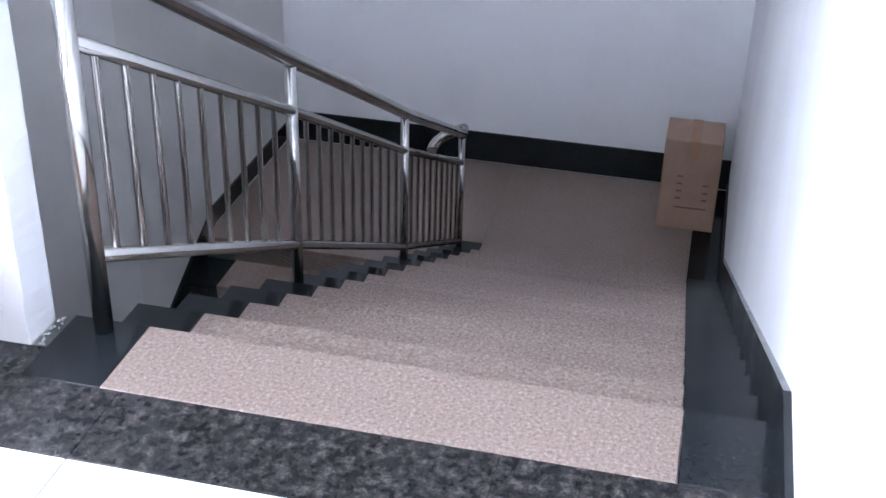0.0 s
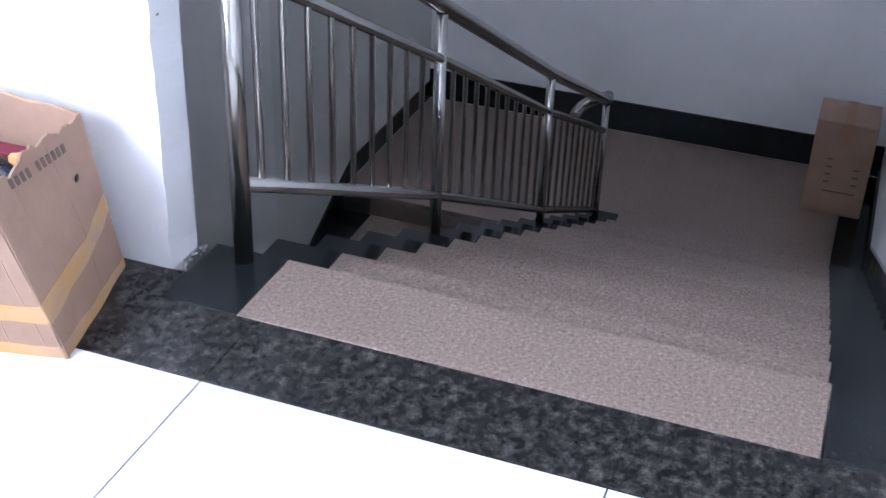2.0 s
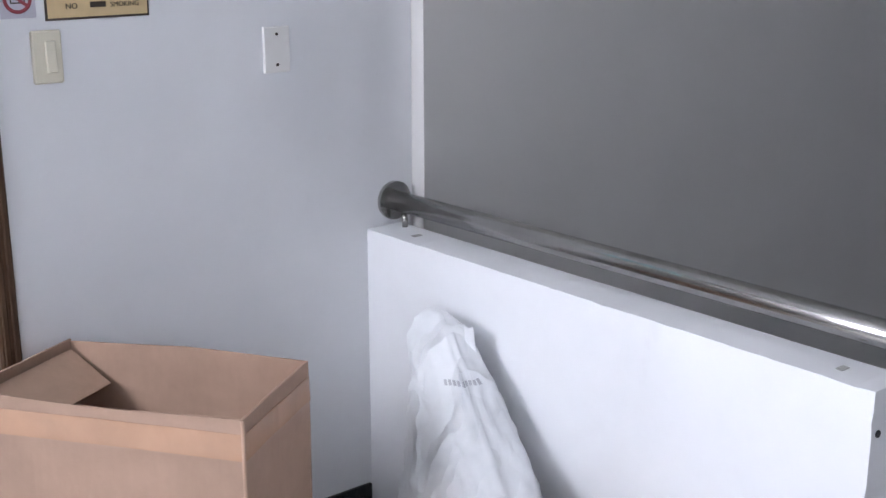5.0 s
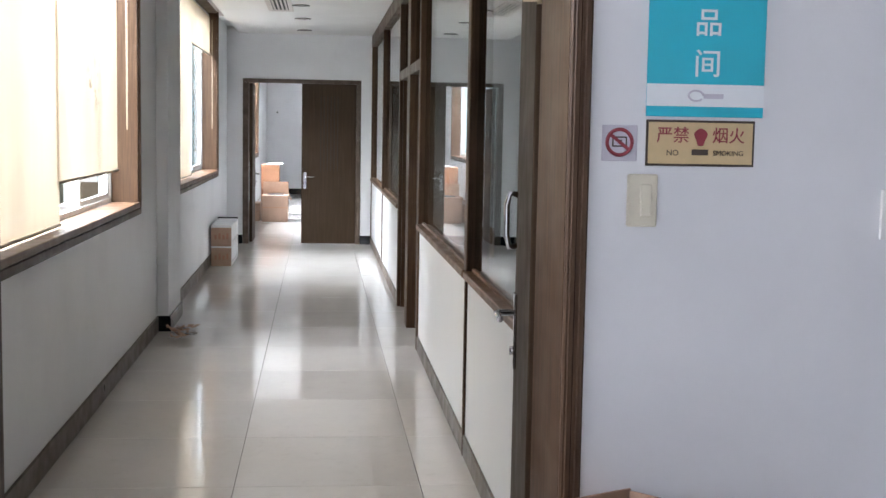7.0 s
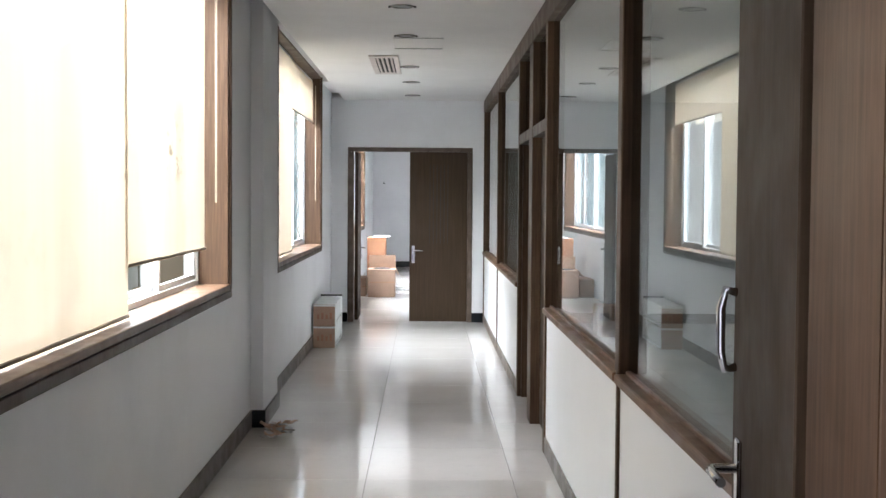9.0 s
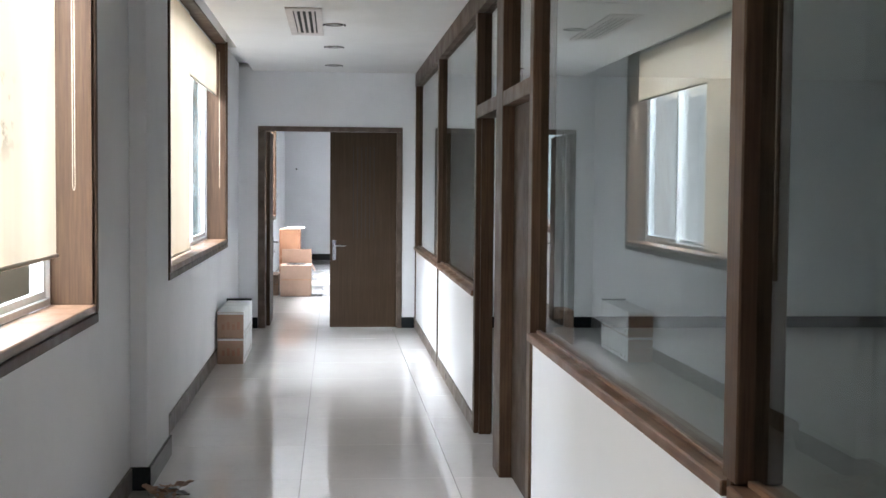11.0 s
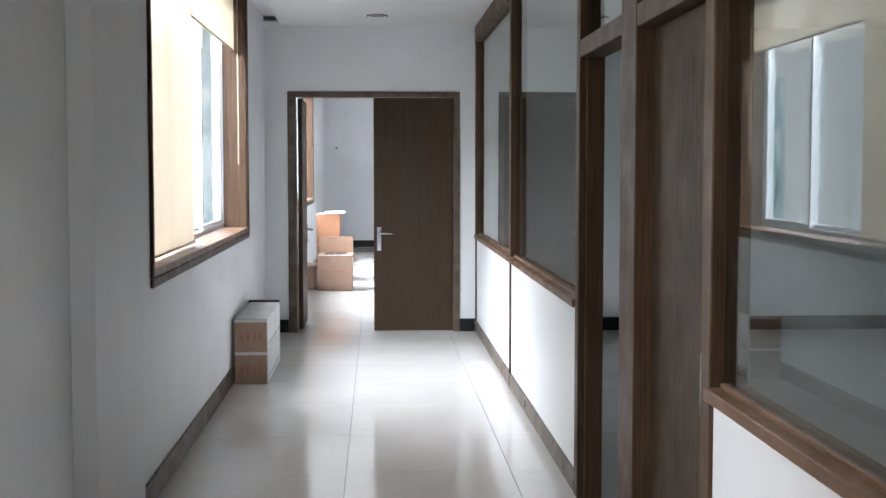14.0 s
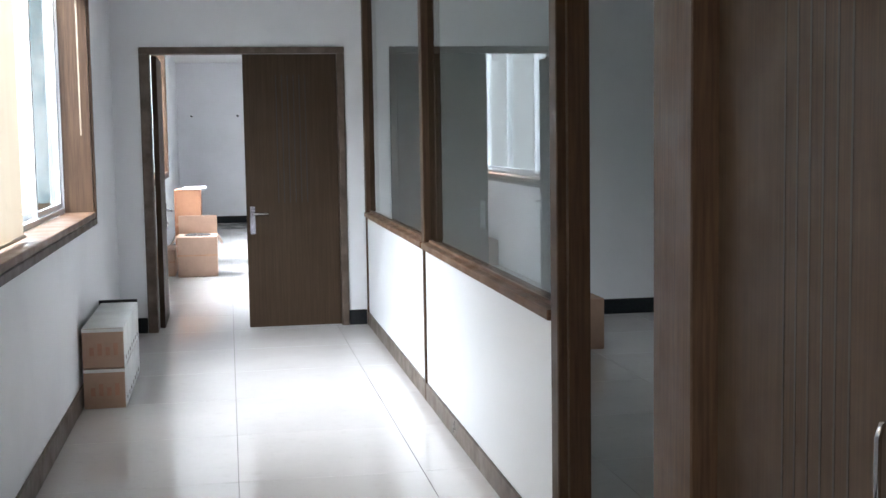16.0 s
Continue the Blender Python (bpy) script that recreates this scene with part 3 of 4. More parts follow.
# far double door: one leaf shut, the other open into the far room
d2 = setting("door_2", bm_boxes((-0.605, -0.588, YEND - 0.002, YEND + 0.163, 0, 2.065), (0.788, 0.805, YEND - 0.002, YEND + 0.163, 0, 2.065), (-0.605, 0.805, YEND - 0.002, YEND + 0.163, 2.065, 2.09)), WOOD)
part("architrave", bm_boxes((-0.660, -0.590, YEND - 0.018, YEND, 0, 2.061), (0.790, 0.845, YEND - 0.018, YEND, 0, 2.061), (-0.660, 0.845, YEND - 0.019, YEND, 2.062, 2.112), bevel=0.004), SKIRT, d2, "brown wood door casing")
shut = door_leaf("door_leaf", 0, 0.698, 2.06, 0, "brown veneered door leaf with grooves, shut")
moved(shut, Matrix(((0, 1, 0, 0.088), (1, 0, 0, YEND + 0.012), (0, 0, 1, 0), (0, 0, 0, 1))))
lever(shut, (0.0, 0.045, 0.82), (-1, 0, 0), (0, 1, 0))
opened = door_leaf("door_leaf", YEND + 0.16, YEND + 0.86, 2.06, -0.584, "brown veneered door leaf, open into the far room", False)
lever(opened, (-0.544, YEND + 0.80, 0.82), (1, 0, 0), (0, -1, 0))

# beside the clear opening: a shut office door
shut4 = door_leaf("door_leaf", 5.815, 6.675, 1.905, XE + 0.062, "brown veneered office door with vertical grooves, shut", low=0.12, first=0.30, pitch=0.062)
HY = 5.925
part("door_handle", bm_tube([(XE + 0.063, HY, 0.735), (XE + 0.042, HY, 0.738), (XE + 0.036, HY, 0.76), (XE + 0.036, HY, 0.92), (XE + 0.042, HY, 0.942), (XE + 0.063, HY, 0.945)], 0.0065, 10), CHROME, shut4, "slim chrome pull handle")
setting("door_jamb", bm_boxes((XE + 0.03, XE + TP - 0.01, 6.931, 6.95, 0, 1.908), (XE + 0.03, XE + TP - 0.01, 7.80, 7.828, 0, 1.908), (XE + 0.104, XE + TP - 0.001, 5.812, 5.83, 0, 1.908), (XE + 0.104, XE + TP - 0.001, 6.66, 6.678, 0, 1.908)), WOOD)

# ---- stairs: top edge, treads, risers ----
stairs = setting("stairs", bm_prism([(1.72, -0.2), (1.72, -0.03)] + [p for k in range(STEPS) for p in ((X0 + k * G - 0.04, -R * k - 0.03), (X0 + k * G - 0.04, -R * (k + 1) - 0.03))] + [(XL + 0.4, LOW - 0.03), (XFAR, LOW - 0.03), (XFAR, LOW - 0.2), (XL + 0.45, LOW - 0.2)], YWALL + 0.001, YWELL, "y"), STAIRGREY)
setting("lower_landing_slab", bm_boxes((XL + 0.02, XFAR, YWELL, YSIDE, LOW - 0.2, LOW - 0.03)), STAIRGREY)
FIELD = ((YWALL + 0.002, YR - 0.001, BLACK, "stair_end_slab"), (YR + 0.001, YL - 0.001, PINK, "stair_slab"), (YL + 0.001, YWELL, BLACK, "stair_end_slab"))
for k in range(STEPS):
    x1 = X0 + k * G
    x0 = 1.7165 if k == 0 else x1 - G - 0.04
    z = -R * k
    for a, b, m, n in FIELD:
        part(n, bm_boxes((x0 + 0.001, x1 + 0.004, a, b, z - 0.03, z), bevel=0.002), m, stairs)
        part(n, bm_boxes((x1 - 0.04, x1 - 0.02, a, b, z - R + 0.001, z - 0.031)), m, stairs)
for a, b, m, n in FIELD[:2]:
    part(n, bm_boxes((XL - 0.01, XFAR - 0.016, a, b, LOW - 0.03, LOW), bevel=0.002), m, stairs)
part("landing_slab", bm_boxes((XL - 0.01, XFAR - 0.016, YL, YSIDE - 0.017, LOW - 0.03, LOW), bevel=0.002), PINK, stairs)
part("stair_end_slab", bm_boxes((XL - 0.01, XL + 0.36, YL, YWELL, LOW - 0.03, LOW + 0.002), bevel=0.002), BLACK, stairs)

# the lower flight, going back down under the landing
lower = setting("stairs_lower", bm_prism([(XL, LOW - 0.03), (XL, LOW - 0.35)] + [(2.05, LOW - 2.36), (2.05, LOW - 2.06)] + [p for k in range(12, 0, -1) for p in ((XL - k * G, LOW - R * k - 0.03), (XL - (k - 1) * G, LOW - R * k - 0.03))], YWELL + 0.05, YSIDE - 0.02, "y"), STAIRGREY)
for k in range(1, 13):
    x = XL - k * G
    z = LOW - R * k
    for a, b, m, n in ((YWELL + 0.05, YWELL + 0.23, BLACK, "stair_end_slab"), (YWELL + 0.231, YSIDE - 0.201, PINK, "stair_slab"), (YSIDE - 0.20, YSIDE - 0.017, BLACK, "stair_end_slab")):
        part(n, bm_boxes((x - 0.012, x + G + 0.02, a, b, z - 0.03, z), bevel=0.003), m, lower)
        part(n, bm_boxes((x + G, x + G + 0.02, a, b, z + 0.001, z + R - 0.031)), m, lower)

# ---- parapet with chipped edges ----
pb = bmesh.new()
bmesh.ops.create_cube(pb, size=1, matrix=Matrix.Translation((1.8825, -0.748, 0.425)) @ Matrix.Diagonal((0.111, 1.496, 0.85, 1)))
bmesh.ops.subdivide_edges(pb, edges=[e for e in pb.edges if abs(e.verts[0].co.y - e.verts[1].co.y) > 0.5], cuts=70)
bmesh.ops.subdivide_edges(pb, edges=[e for e in pb.edges if abs(e.verts[0].co.z - e.verts[1].co.z) > 0.3], cuts=40)
for v in pb.verts:
    edge = (abs(v.co.z - 0.85) < 0.001) + (abs(v.co.y + 1.496) < 0.001) + (v.co.x < 1.83)
    n = noise.noise(v.co * 23) + 0.5 * noise.noise(v.co * 61)
    if edge >= 2:
        c = Vector((1.8745, v.co.y if abs(v.co.y + 1.496) > 0.001 else -1.2, min(v.co.z, 0.7) if abs(v.co.z - 0.85) < 0.001 else v.co.z))
        v.co += (c - v.co).normalized() * (0.002 + max(0, n) * (0.009 if abs(v.co.y + 1.496) < 0.001 else 0.0035))
    v.co += 0.0012 * Vector((noise.noise(v.co * 3), 0, 0))
parapet = setting("parapet_wall", pb, PARAPET, "low white plastered wall with chipped edges", "wall")
part("drill_hole", ring_disc(1.846, -1.4975, 0.765, 0.007, 0.003, "y", 10), HOLE, parapet, "dark drilled hole")
part("plaster_chip", bm_boxes((1.850, 1.860, -1.4966, -1.4950, 0.60, 0.605)), GROUTGREY, parapet)
for x, y in ((1.87, -1.40), (1.868, -0.15)):
    part("top_stain", bm_boxes((x, x + 0.026, y, y + 0.015, 0.8495, 0.8508)), GROUTGREY, parapet, "dark scuff")

# plaster crumbs at the foot of the parapet's end
rng = random.Random(4)
for k in range(16):
    s = rng.uniform(0.003, 0.008)
    x, y = rng.uniform(1.82, 1.96), rng.uniform(-1.53, -1.503)
    bm = bmesh.new()
    bmesh.ops.create_icosphere(bm, subdivisions=1, radius=s, matrix=Matrix.Translation((x, y, s * 0.5)) @ Matrix.Diagonal((1, rng.uniform(0.6, 1), 0.6, 1)))
    tagged(new("plaster_crumb", as_mesh("plaster_crumb", bm, GROUTGREY)), "small grey crumb of plaster on the granite", "debris", "plaster crumbs")

# ---- stainless handrail ----
rail = thing("handrail", (1.95, -1.62, 0), "polished stainless steel stair railing with round balusters", "railing")
YP = -1.625
POSTS = [(1.928, 0.89, 0.0), (3.24, 0.175, -5 * R), (4.70, -0.60, -10 * R), (5.99, -1.25, LOW)]


def on_line(x, k):
    """Heights of the hand, middle and bottom rails over x."""
    xs_ = [p[0] for p in POSTS]
    zs_ = [(0.92, 0.20, -0.578, -1.225), (0.705, 0.02, -0.762, -1.405), (0.20, -0.47, -1.26, -1.91)][k]
    return float(np.interp(x, xs_, zs_))


bend = [(1.915, -1.34, 0.925), (1.915, -1.46, 0.925)]
for a in (20, 40, 60, 80):
    t = radians(a)
    bend.append((1.915 + 0.12 * (1 - math.cos(t)), -1.46 - 0.165 * math.sin(t), 0.925 - 0.045 * (a / 80) ** 2))
top = [(1.915, -0.004, 0.915)] + [(1.915, -0.6, 0.92)] + bend + [(2.14, YP, 0.795)] + [(x, YP, on_line(x, 0)) for x in (3.24, 4.70, 5.99)]
part("top_rail", bm_tube(top, 0.027, 18), STEEL, rail)
part("wall_flange", ring_disc(1.915, -0.012, 0.915, 0.052, 0.012, "y", 24), STEEL, rail)
part("rail_bracket", bm_tube([(1.915, -0.05, 0.885), (1.915, -0.05, 0.85)], 0.008, 8), STEEL, rail)
for k, (x, zt, zb) in enumerate(POSTS):
    part("post", bm_tube([(x, YP, zb), (x, YP, zt)], 0.0225 if k == 0 else 0.020, 16), STEEL, rail)
for k, (n, r) in enumerate((("middle_rail", 0.018), ("bottom_rail", 0.018))):
    part(n, bm_tube([(p[0], YP, on_line(p[0], k + 1)) for p in POSTS], r, 12), STEEL, rail)
for xa, n in ((2.030, 9), (3.372, 10), (4.83, 9)):
    for j in range(n):
        x = xa + 0.131 * j
        part("baluster", bm_tube([(x, YP, on_line(x, 2) + 0.012), (x, YP, on_line(x, 1) - 0.012)], 0.0095, 8, False), STEEL, rail)
loop = [(5.99, YP, -1.23)] + [(6.01 + 0.10 * math.sin(radians(a)), YP + 0.10 * (1 - math.cos(radians(a))) * 0.9, -1.20 - 0.16 * (a / 180)) for a in range(20, 181, 20)]
part("return_bend", bm_tube(loop, 0.030, 14), STEEL, rail)

# ---- cartons, sack and signs on the landing ----


class Shell:
    """Four thin carton walls round a quadrilateral; rims[k] gives a side's top height along it."""

    def __init__(self, corners, rims, lean=(), bulge=0.010):
        self.c, self.rims, self.bulge = [Vector(c) for c in corners], rims, bulge
        self.lean = [Vector(p) for p in (lean or [(0, 0)] * 4)]
        self.mid = sum(self.c, Vector((0, 0))) / 4

    def inward(self, k):
        d = (self.c[(k + 1) % 4] - self.c[k]).normalized()
        n = Vector((-d.y, d.x))
        return n if n.dot(self.mid - self.c[k]) > 0 else -n

    def at(self, k, t, z, out=0.0):
        """The point of side k, t along it at height z, moved outward."""
        a, b = self.c[k], self.c[(k + 1) % 4]
        p = a.lerp(b, t)
        s = z / 0.42
        b_ = self.bulge * math.sin(math.pi * t) * math.sin(math.pi * min(1, s)) + 0.45 * self.bulge * noise.noise(Vector((p.x * 9, p.y * 9, s * 3)))
        crease = 0.25 * self.bulge * max(0, noise.noise(Vector((t * 11, k * 3.7, s * 0.6)))) ** 2
        q = p + self.lean[k].lerp(self.lean[(k + 1) % 4], t) * s - self.inward(k) * (b_ - crease + out)
        return Vector((q.x, q.y, z))

    def sheet(self, k, t0, t1, z0, z1, out, n=20, m=3, thick=0.0012):
        """A thin sheet that follows side k; z0 and z1 may be functions of t."""
        f0, f1 = (z if callable(z) else (lambda t, v=z: v) for z in (z0, z1))
        bm = bmesh.new()
        cols = []
        for i in range(n + 1):
            t = t0 + (t1 - t0) * i / n
            cols.append([[bm.verts.new(self.at(k, t, f0(t) + (f1(t) - f0(t)) * j / m, out - w * thick)) for w in (0, 1)] for j in range(m + 1)])
        for i in range(n):
            for j in range(m):
                for w in (0, 1):
                    bm.faces.new((cols[i][j][w], cols[i + 1][j][w], cols[i + 1][j + 1][w], cols[i][j + 1][w]))
            for j in (0, m):
                bm.faces.new((cols[i][j][0], cols[i + 1][j][0], cols[i + 1][j][1], cols[i][j][1]))
        for i in (0, n):
            for j in range(m):
                bm.faces.new((cols[i][j][0], cols[i][j + 1][0], cols[i][j + 1][1], cols[i][j][1]))
        bmesh.ops.recalc_face_normals(bm, faces=bm.faces[:])
        return bm

    def build(self, th, mat=CARD, inner=CARDIN):
        for k in range(4):
            part("side_panel", self.sheet(k, 0, 1, 0, self.rims[k], 0, 36, 10, 0.005), mat, th)
        part("bottom_panel", bm_prism([tuple(c.lerp(self.mid, 0.02)) for c in self.c], 0.001, 0.007), inner, th)

    def pose_on(self, k, t, z, out=0.002):
        p = self.at(k, t, z, out)
        d = (self.at(k, t + 0.02, z) - self.at(k, t - 0.02, z)).normalized()
        o = -self.inward(k)
        d = Vector((-o.y, o.x, 0))
        return Matrix(((d.x, 0, o.x, p.x), (d.y, 0, o.y, p.y), (0, 1, 0, p.z), (0, 0, 0, 1)))


def line(*knots, jag=0.0, seed=1.0):
    """A height along a side from (t, height) knots, with torn jags."""
    ts_, hs_ = [k[0] for k in knots], [k[1] for k in knots]
    return lambda t: float(np.interp(t, ts_, hs_)) + jag * noise.noise(Vector((t * 13, seed, 0.3))) + jag * 0.6 * noise.noise(Vector((t * 41, seed, 2.3)))


# torn-open carton by the parapet, full of packed tools
ca, cr, cb, cl = (1.440, -1.485), (1.795, -1.390), (1.665, -0.830), (1.305, -0.923)
box_a = thing("tool_carton", (1.55, -1.15, 0), "torn brown cardboard carton full of blue-handled tools in plastic bags", "carton")
sa = Shell([ca, cr, cb, cl], [line((0, 0.385), (0.25, 0.385), (0.4, 0.405), (1, 0.40), jag=0.014, seed=1.1), line((0, 0.40), (0.3, 0.43), (0.7, 0.435), (1, 0.40), jag=0.006, seed=2.2), line((0, 0.405), (0.25, 0.415), (0.6, 0.405), (1, 0.415), jag=0.009, seed=3.3), line((0, 0.415), (0.07, 0.37), (0.18, 0.25), (0.42, 0.245), (0.50, 0.275), (0.75, 0.325), (0.9, 0.36), (1, 0.385), jag=0.018, seed=4.4)], [(-0.060, 0.105), (-0.06, 0.03), (0.0, 0.02), (0.015, 0.0)], 0.014)
sa.build(box_a)
for k in (0, 3):
    part("tape_band", sa.sheet(k, 0.0, 1.0, 0.002, lambda t: 0.030 + 0.008 * noise.noise(Vector((t * 6, 1, 1))), 0.0016), TAPE, box_a, "amber packing tape along the bottom")
    low_z, rise = (0.085, 0.075) if k == 0 else (0.075, 0.010)
    part("tape_band", sa.sheet(k, 0.0, 1.0, lambda t: low_z + rise * t + 0.012 * noise.noise(Vector((t * 3, k, 1))), lambda t: low_z + rise * t + 0.048 + 0.014 * noise.noise(Vector((t * 4, k, 5))), 0.0016), TAPE, box_a, "amber packing tape round the carton")
part("tape_rim", bm_tube([sa.at(1, t, sa.rims[1](t)) for t in [i / 10 for i in range(11)]], 0.0036, 6), TAPE, box_a, "amber tape on the rim")
part("tape_rim", bm_tube([sa.at(2, t, sa.rims[2](t)) for t in [0.45 + i / 20 for i in range(10)]], 0.005, 6), TAPE, box_a, "amber tape on the rim")
for k, t in ((0, 0.22), (0, 0.6), (3, 0.58), (3, 0.80), (3, 0.93), (0, 0.4)):
    part("crease", sa.sheet(k, t, t + 0.006, 0.02, lambda u: sa.rims[k](u) - 0.02, 0.0012, 2, 8), CARDIN, box_a, "vertical crease")
mark = writing("& CHINA", 0.040, Matrix.Identity(4), FADED, box_a)
for v in mark.data.vertices:
    side = (sa.c[0] - sa.c[3]).length
    v.co = sa.at(3, 0.36 + v.co.x / side, 0.188 + v.co.y, 0.0022 + v.co.z)
for k in range(11):
    if k not in (4,):
        t = 0.20 + 0.052 * k
        part("faded_print", sa.sheet(0, t, t + 0.030, 0.362 - 0.001 * k, 0.382 - 0.001 * k, 0.0016, 4, 3), FADED, box_a, "unreadable printed mark")
part("punched_hole", turned(ring_disc(0, 0, 0, 0.009, 0.001, "z", 10), sa.pose_on(0, 0.74, 0.29, 0.003)), HOLE, box_a)
fill = bmesh.new()
bmesh.ops.create_grid(fill, x_segments=26, y_segments=34, size=0.5)


def in_box(u, w):
    p = Vector(ca).lerp(Vector(cr), 0.07 + 0.84 * u) + (Vector(cl) - Vector(ca)) * (0.06 + 0.88 * w)
    tilt = sa.lean[0].lerp(sa.lean[1], u).lerp(sa.lean[3].lerp(sa.lean[2], u), w)
    p += tilt * 0.66
    return p, 0.225 + 0.035 * noise.noise(Vector((u * 4, w * 5, 1.0))) + 0.055 * u


for v in fill.verts:
    p, z = in_box(v.co.x + 0.5, v.co.y + 0.5)
    v.co = Vector((p.x, p.y, z + 0.02 * noise.noise(Vector((p.x * 40, p.y * 40, 2)))))
part("packing_layer", fill, simple("dark_packed_goods", (0.02, 0.028, 0.06), 0.25, 0.0, 0.6, 40), box_a, "dark packed goods in film")
rng = random.Random(11)
for k in range(17):
    u, w = rng.uniform(0.22, 0.74), rng.uniform(0.16, 0.84)
    p, z = in_box(u, w)
    tool = thing("packed_tool", (p.x, p.y, z), "blue-handled tool sealed in a clear plastic bag", "tool", "packed tools in the carton")
    m = pose(p.x, p.y, z + 0.022 + rng.uniform(0, 0.02), rng.uniform(-16, 16), rng.uniform(-14, 14), rng.uniform(-65, -25) if k % 4 else rng.uniform(10, 60))
    part("handle", turned(bm_boxes((-0.125, 0.035, -0.018, 0.018, -0.009, 0.009), bevel=0.006), m), BLUE, tool, "blue plastic handle")
    part("blade", turned(bm_boxes((0.037, 0.11, -0.026, 0.026, -0.007, 0.007), bevel=0.003), m), DARKBLUE, tool, "dark head")
    bag = bmesh.new()
    bmesh.ops.create_grid(bag, x_segments=22, y_segments=10, size=0.5)
    for v in bag.verts:
        v.co = Vector((v.co.x * 0.22, v.co.y * 0.095, 0.020 + 0.014 * noise.noise(Vector((v.co.x * 9, v.co.y * 5, k))) + 0.006 * noise.noise(Vector((v.co.x * 30, v.co.y * 14, k))) - 0.07 * v.co.y ** 2))
    for f in bag.faces:
        f.smooth = True
    part("plastic_bag", turned(bag, m), FILM, tool, "crinkled clear plastic bag")
for u, w, ang in ((0.86, 0.44, -60), (0.90, 0.30, -68)):
    p, z = in_box(u, w)
    flat = thing("maroon_packet", (p.x, p.y, z), "flat maroon packet lying in the carton", "packet", "packets in the carton")
    part("packet_body", turned(bm_boxes((-0.065, 0.065, -0.020, 0.020, -0.003, 0.003), bevel=0.002), pose(p.x, p.y, z + 0.035, 8, 12, ang)), MAROON, flat)
p, z = in_box(0.78, 0.16)
tag_ = thing("orange_packet", (p.x, p.y, z), "small orange plastic piece lying among the tools", "packet")
part("packet_body", turned(bm_boxes((-0.03, 0.03, -0.018, 0.018, -0.012, 0.012), bevel=0.006), pose(p.x, p.y, z + 0.05, 10, 15, 60)), ORANGE, tag_)

# tall open carton by the door
ba, br_, bb, bl = (1.055, -0.645), (1.322, -0.470), (0.985, -0.020), (0.708, -0.160)
box_b = thing("open_carton", (1.0, -0.32, 0), "tall brown cardboard carton standing open and empty beside the door", "carton")
sb = Shell([ba, br_, bb, bl], [line((0, 0.73), (1, 0.735)), line((0, 0.735), (0.5, 0.745), (1, 0.735)), line((0, 0.74), (1, 0.74)), line((0, 0.73), (0.5, 0.722), (1, 0.73))], bulge=0.007)
sb.build(box_b)
for k in (0, 3):
    part("tape_band", sb.sheet(k, 0.0, 1.0, 0.645, 0.70, 0.0016), CTAPE, box_b, "glossy brown packing tape round the top")
hinge, far_end = Vector((*bl, 0.722)), Vector((*bb, 0.726))
side_, into = (far_end - hinge).normalized(), (Vector((0.451, -0.892, -0.62))).normalized()
flap_m = Matrix((side_, into, side_.cross(into))).transposed().to_4x4()
part("inner_flap", turned(bm_boxes((0.03, 0.298, 0.012, 0.135, -0.002, 0.002)), Matrix.Translation(hinge) @ flap_m), CARDIN, box_b, "folded-in top flap")
part("corner_crease", bm_tube([(ba[0] - 0.002, ba[1] - 0.003, 0.02), (ba[0] - 0.002, ba[1] - 0.003, 0.728)], 0.004, 6), CARDIN, box_b)

# woven sack leaning on the parapet
sack = thing("woven_sack", (1.65, -0.55, 0), "white woven plastic sack leaning against the low wall", "sack")
bm = bmesh.new()
rings = []
N = 72
LV = [(0.0, 1.575, -0.640, 0.115, 0.150), (0.03, 1.575, -0.640, 0.130, 0.175), (0.12, 1.59, -0.655, 0.135, 0.200), (0.25, 1.62, -0.645, 0.130, 0.200), (0.38, 1.655, -0.600, 0.110, 0.185), (0.50, 1.69, -0.530, 0.088, 0.155), (0.60, 1.715, -0.455, 0.068, 0.118), (0.68, 1.735, -0.395, 0.055, 0.098), (0.73, 1.745, -0.375, 0.035, 0.070), (0.755, 1.75, -0.365, 0.012, 0.030)]
ZS = [l[0] for l in LV]


def sack_at(t, z, grow=0.0):
    """The point of the sack's skin at the angle t and height z."""
    cx, cy, rx, ry = (float(np.interp(z, ZS, [l[j] for l in LV])) for j in (1, 2, 3, 4))
    ridge = 1 - abs(noise.noise(Vector((math.cos(t) * 2.2 + z * 3, math.sin(t) * 2.2 - z * 4, z * 5)))) * 2.2
    fold = 1 + 0.12 * noise.noise(Vector((math.cos(t) * 1.8, math.sin(t) * 1.8, z * 6))) + 0.11 * max(0, ridge) ** 3 * (0.4 + z) + 0.02 * noise.noise(Vector((math.cos(t) * 5, math.sin(t) * 5, z * 22)))
    sx, sy = abs(math.cos(t)) ** 0.8 * (1 if math.cos(t) > 0 else -1), abs(math.sin(t)) ** 0.8 * (1 if math.sin(t) > 0 else -1)
    return Vector((min(cx + (rx * fold + grow) * sx, 1.822), max(cy - 0.024 + (ry * fold + grow) * sy, -0.785 - grow), z * 0.975 + 0.012 * noise.noise(Vector((t, z * 9, 5))) * min(1, z * 8)))


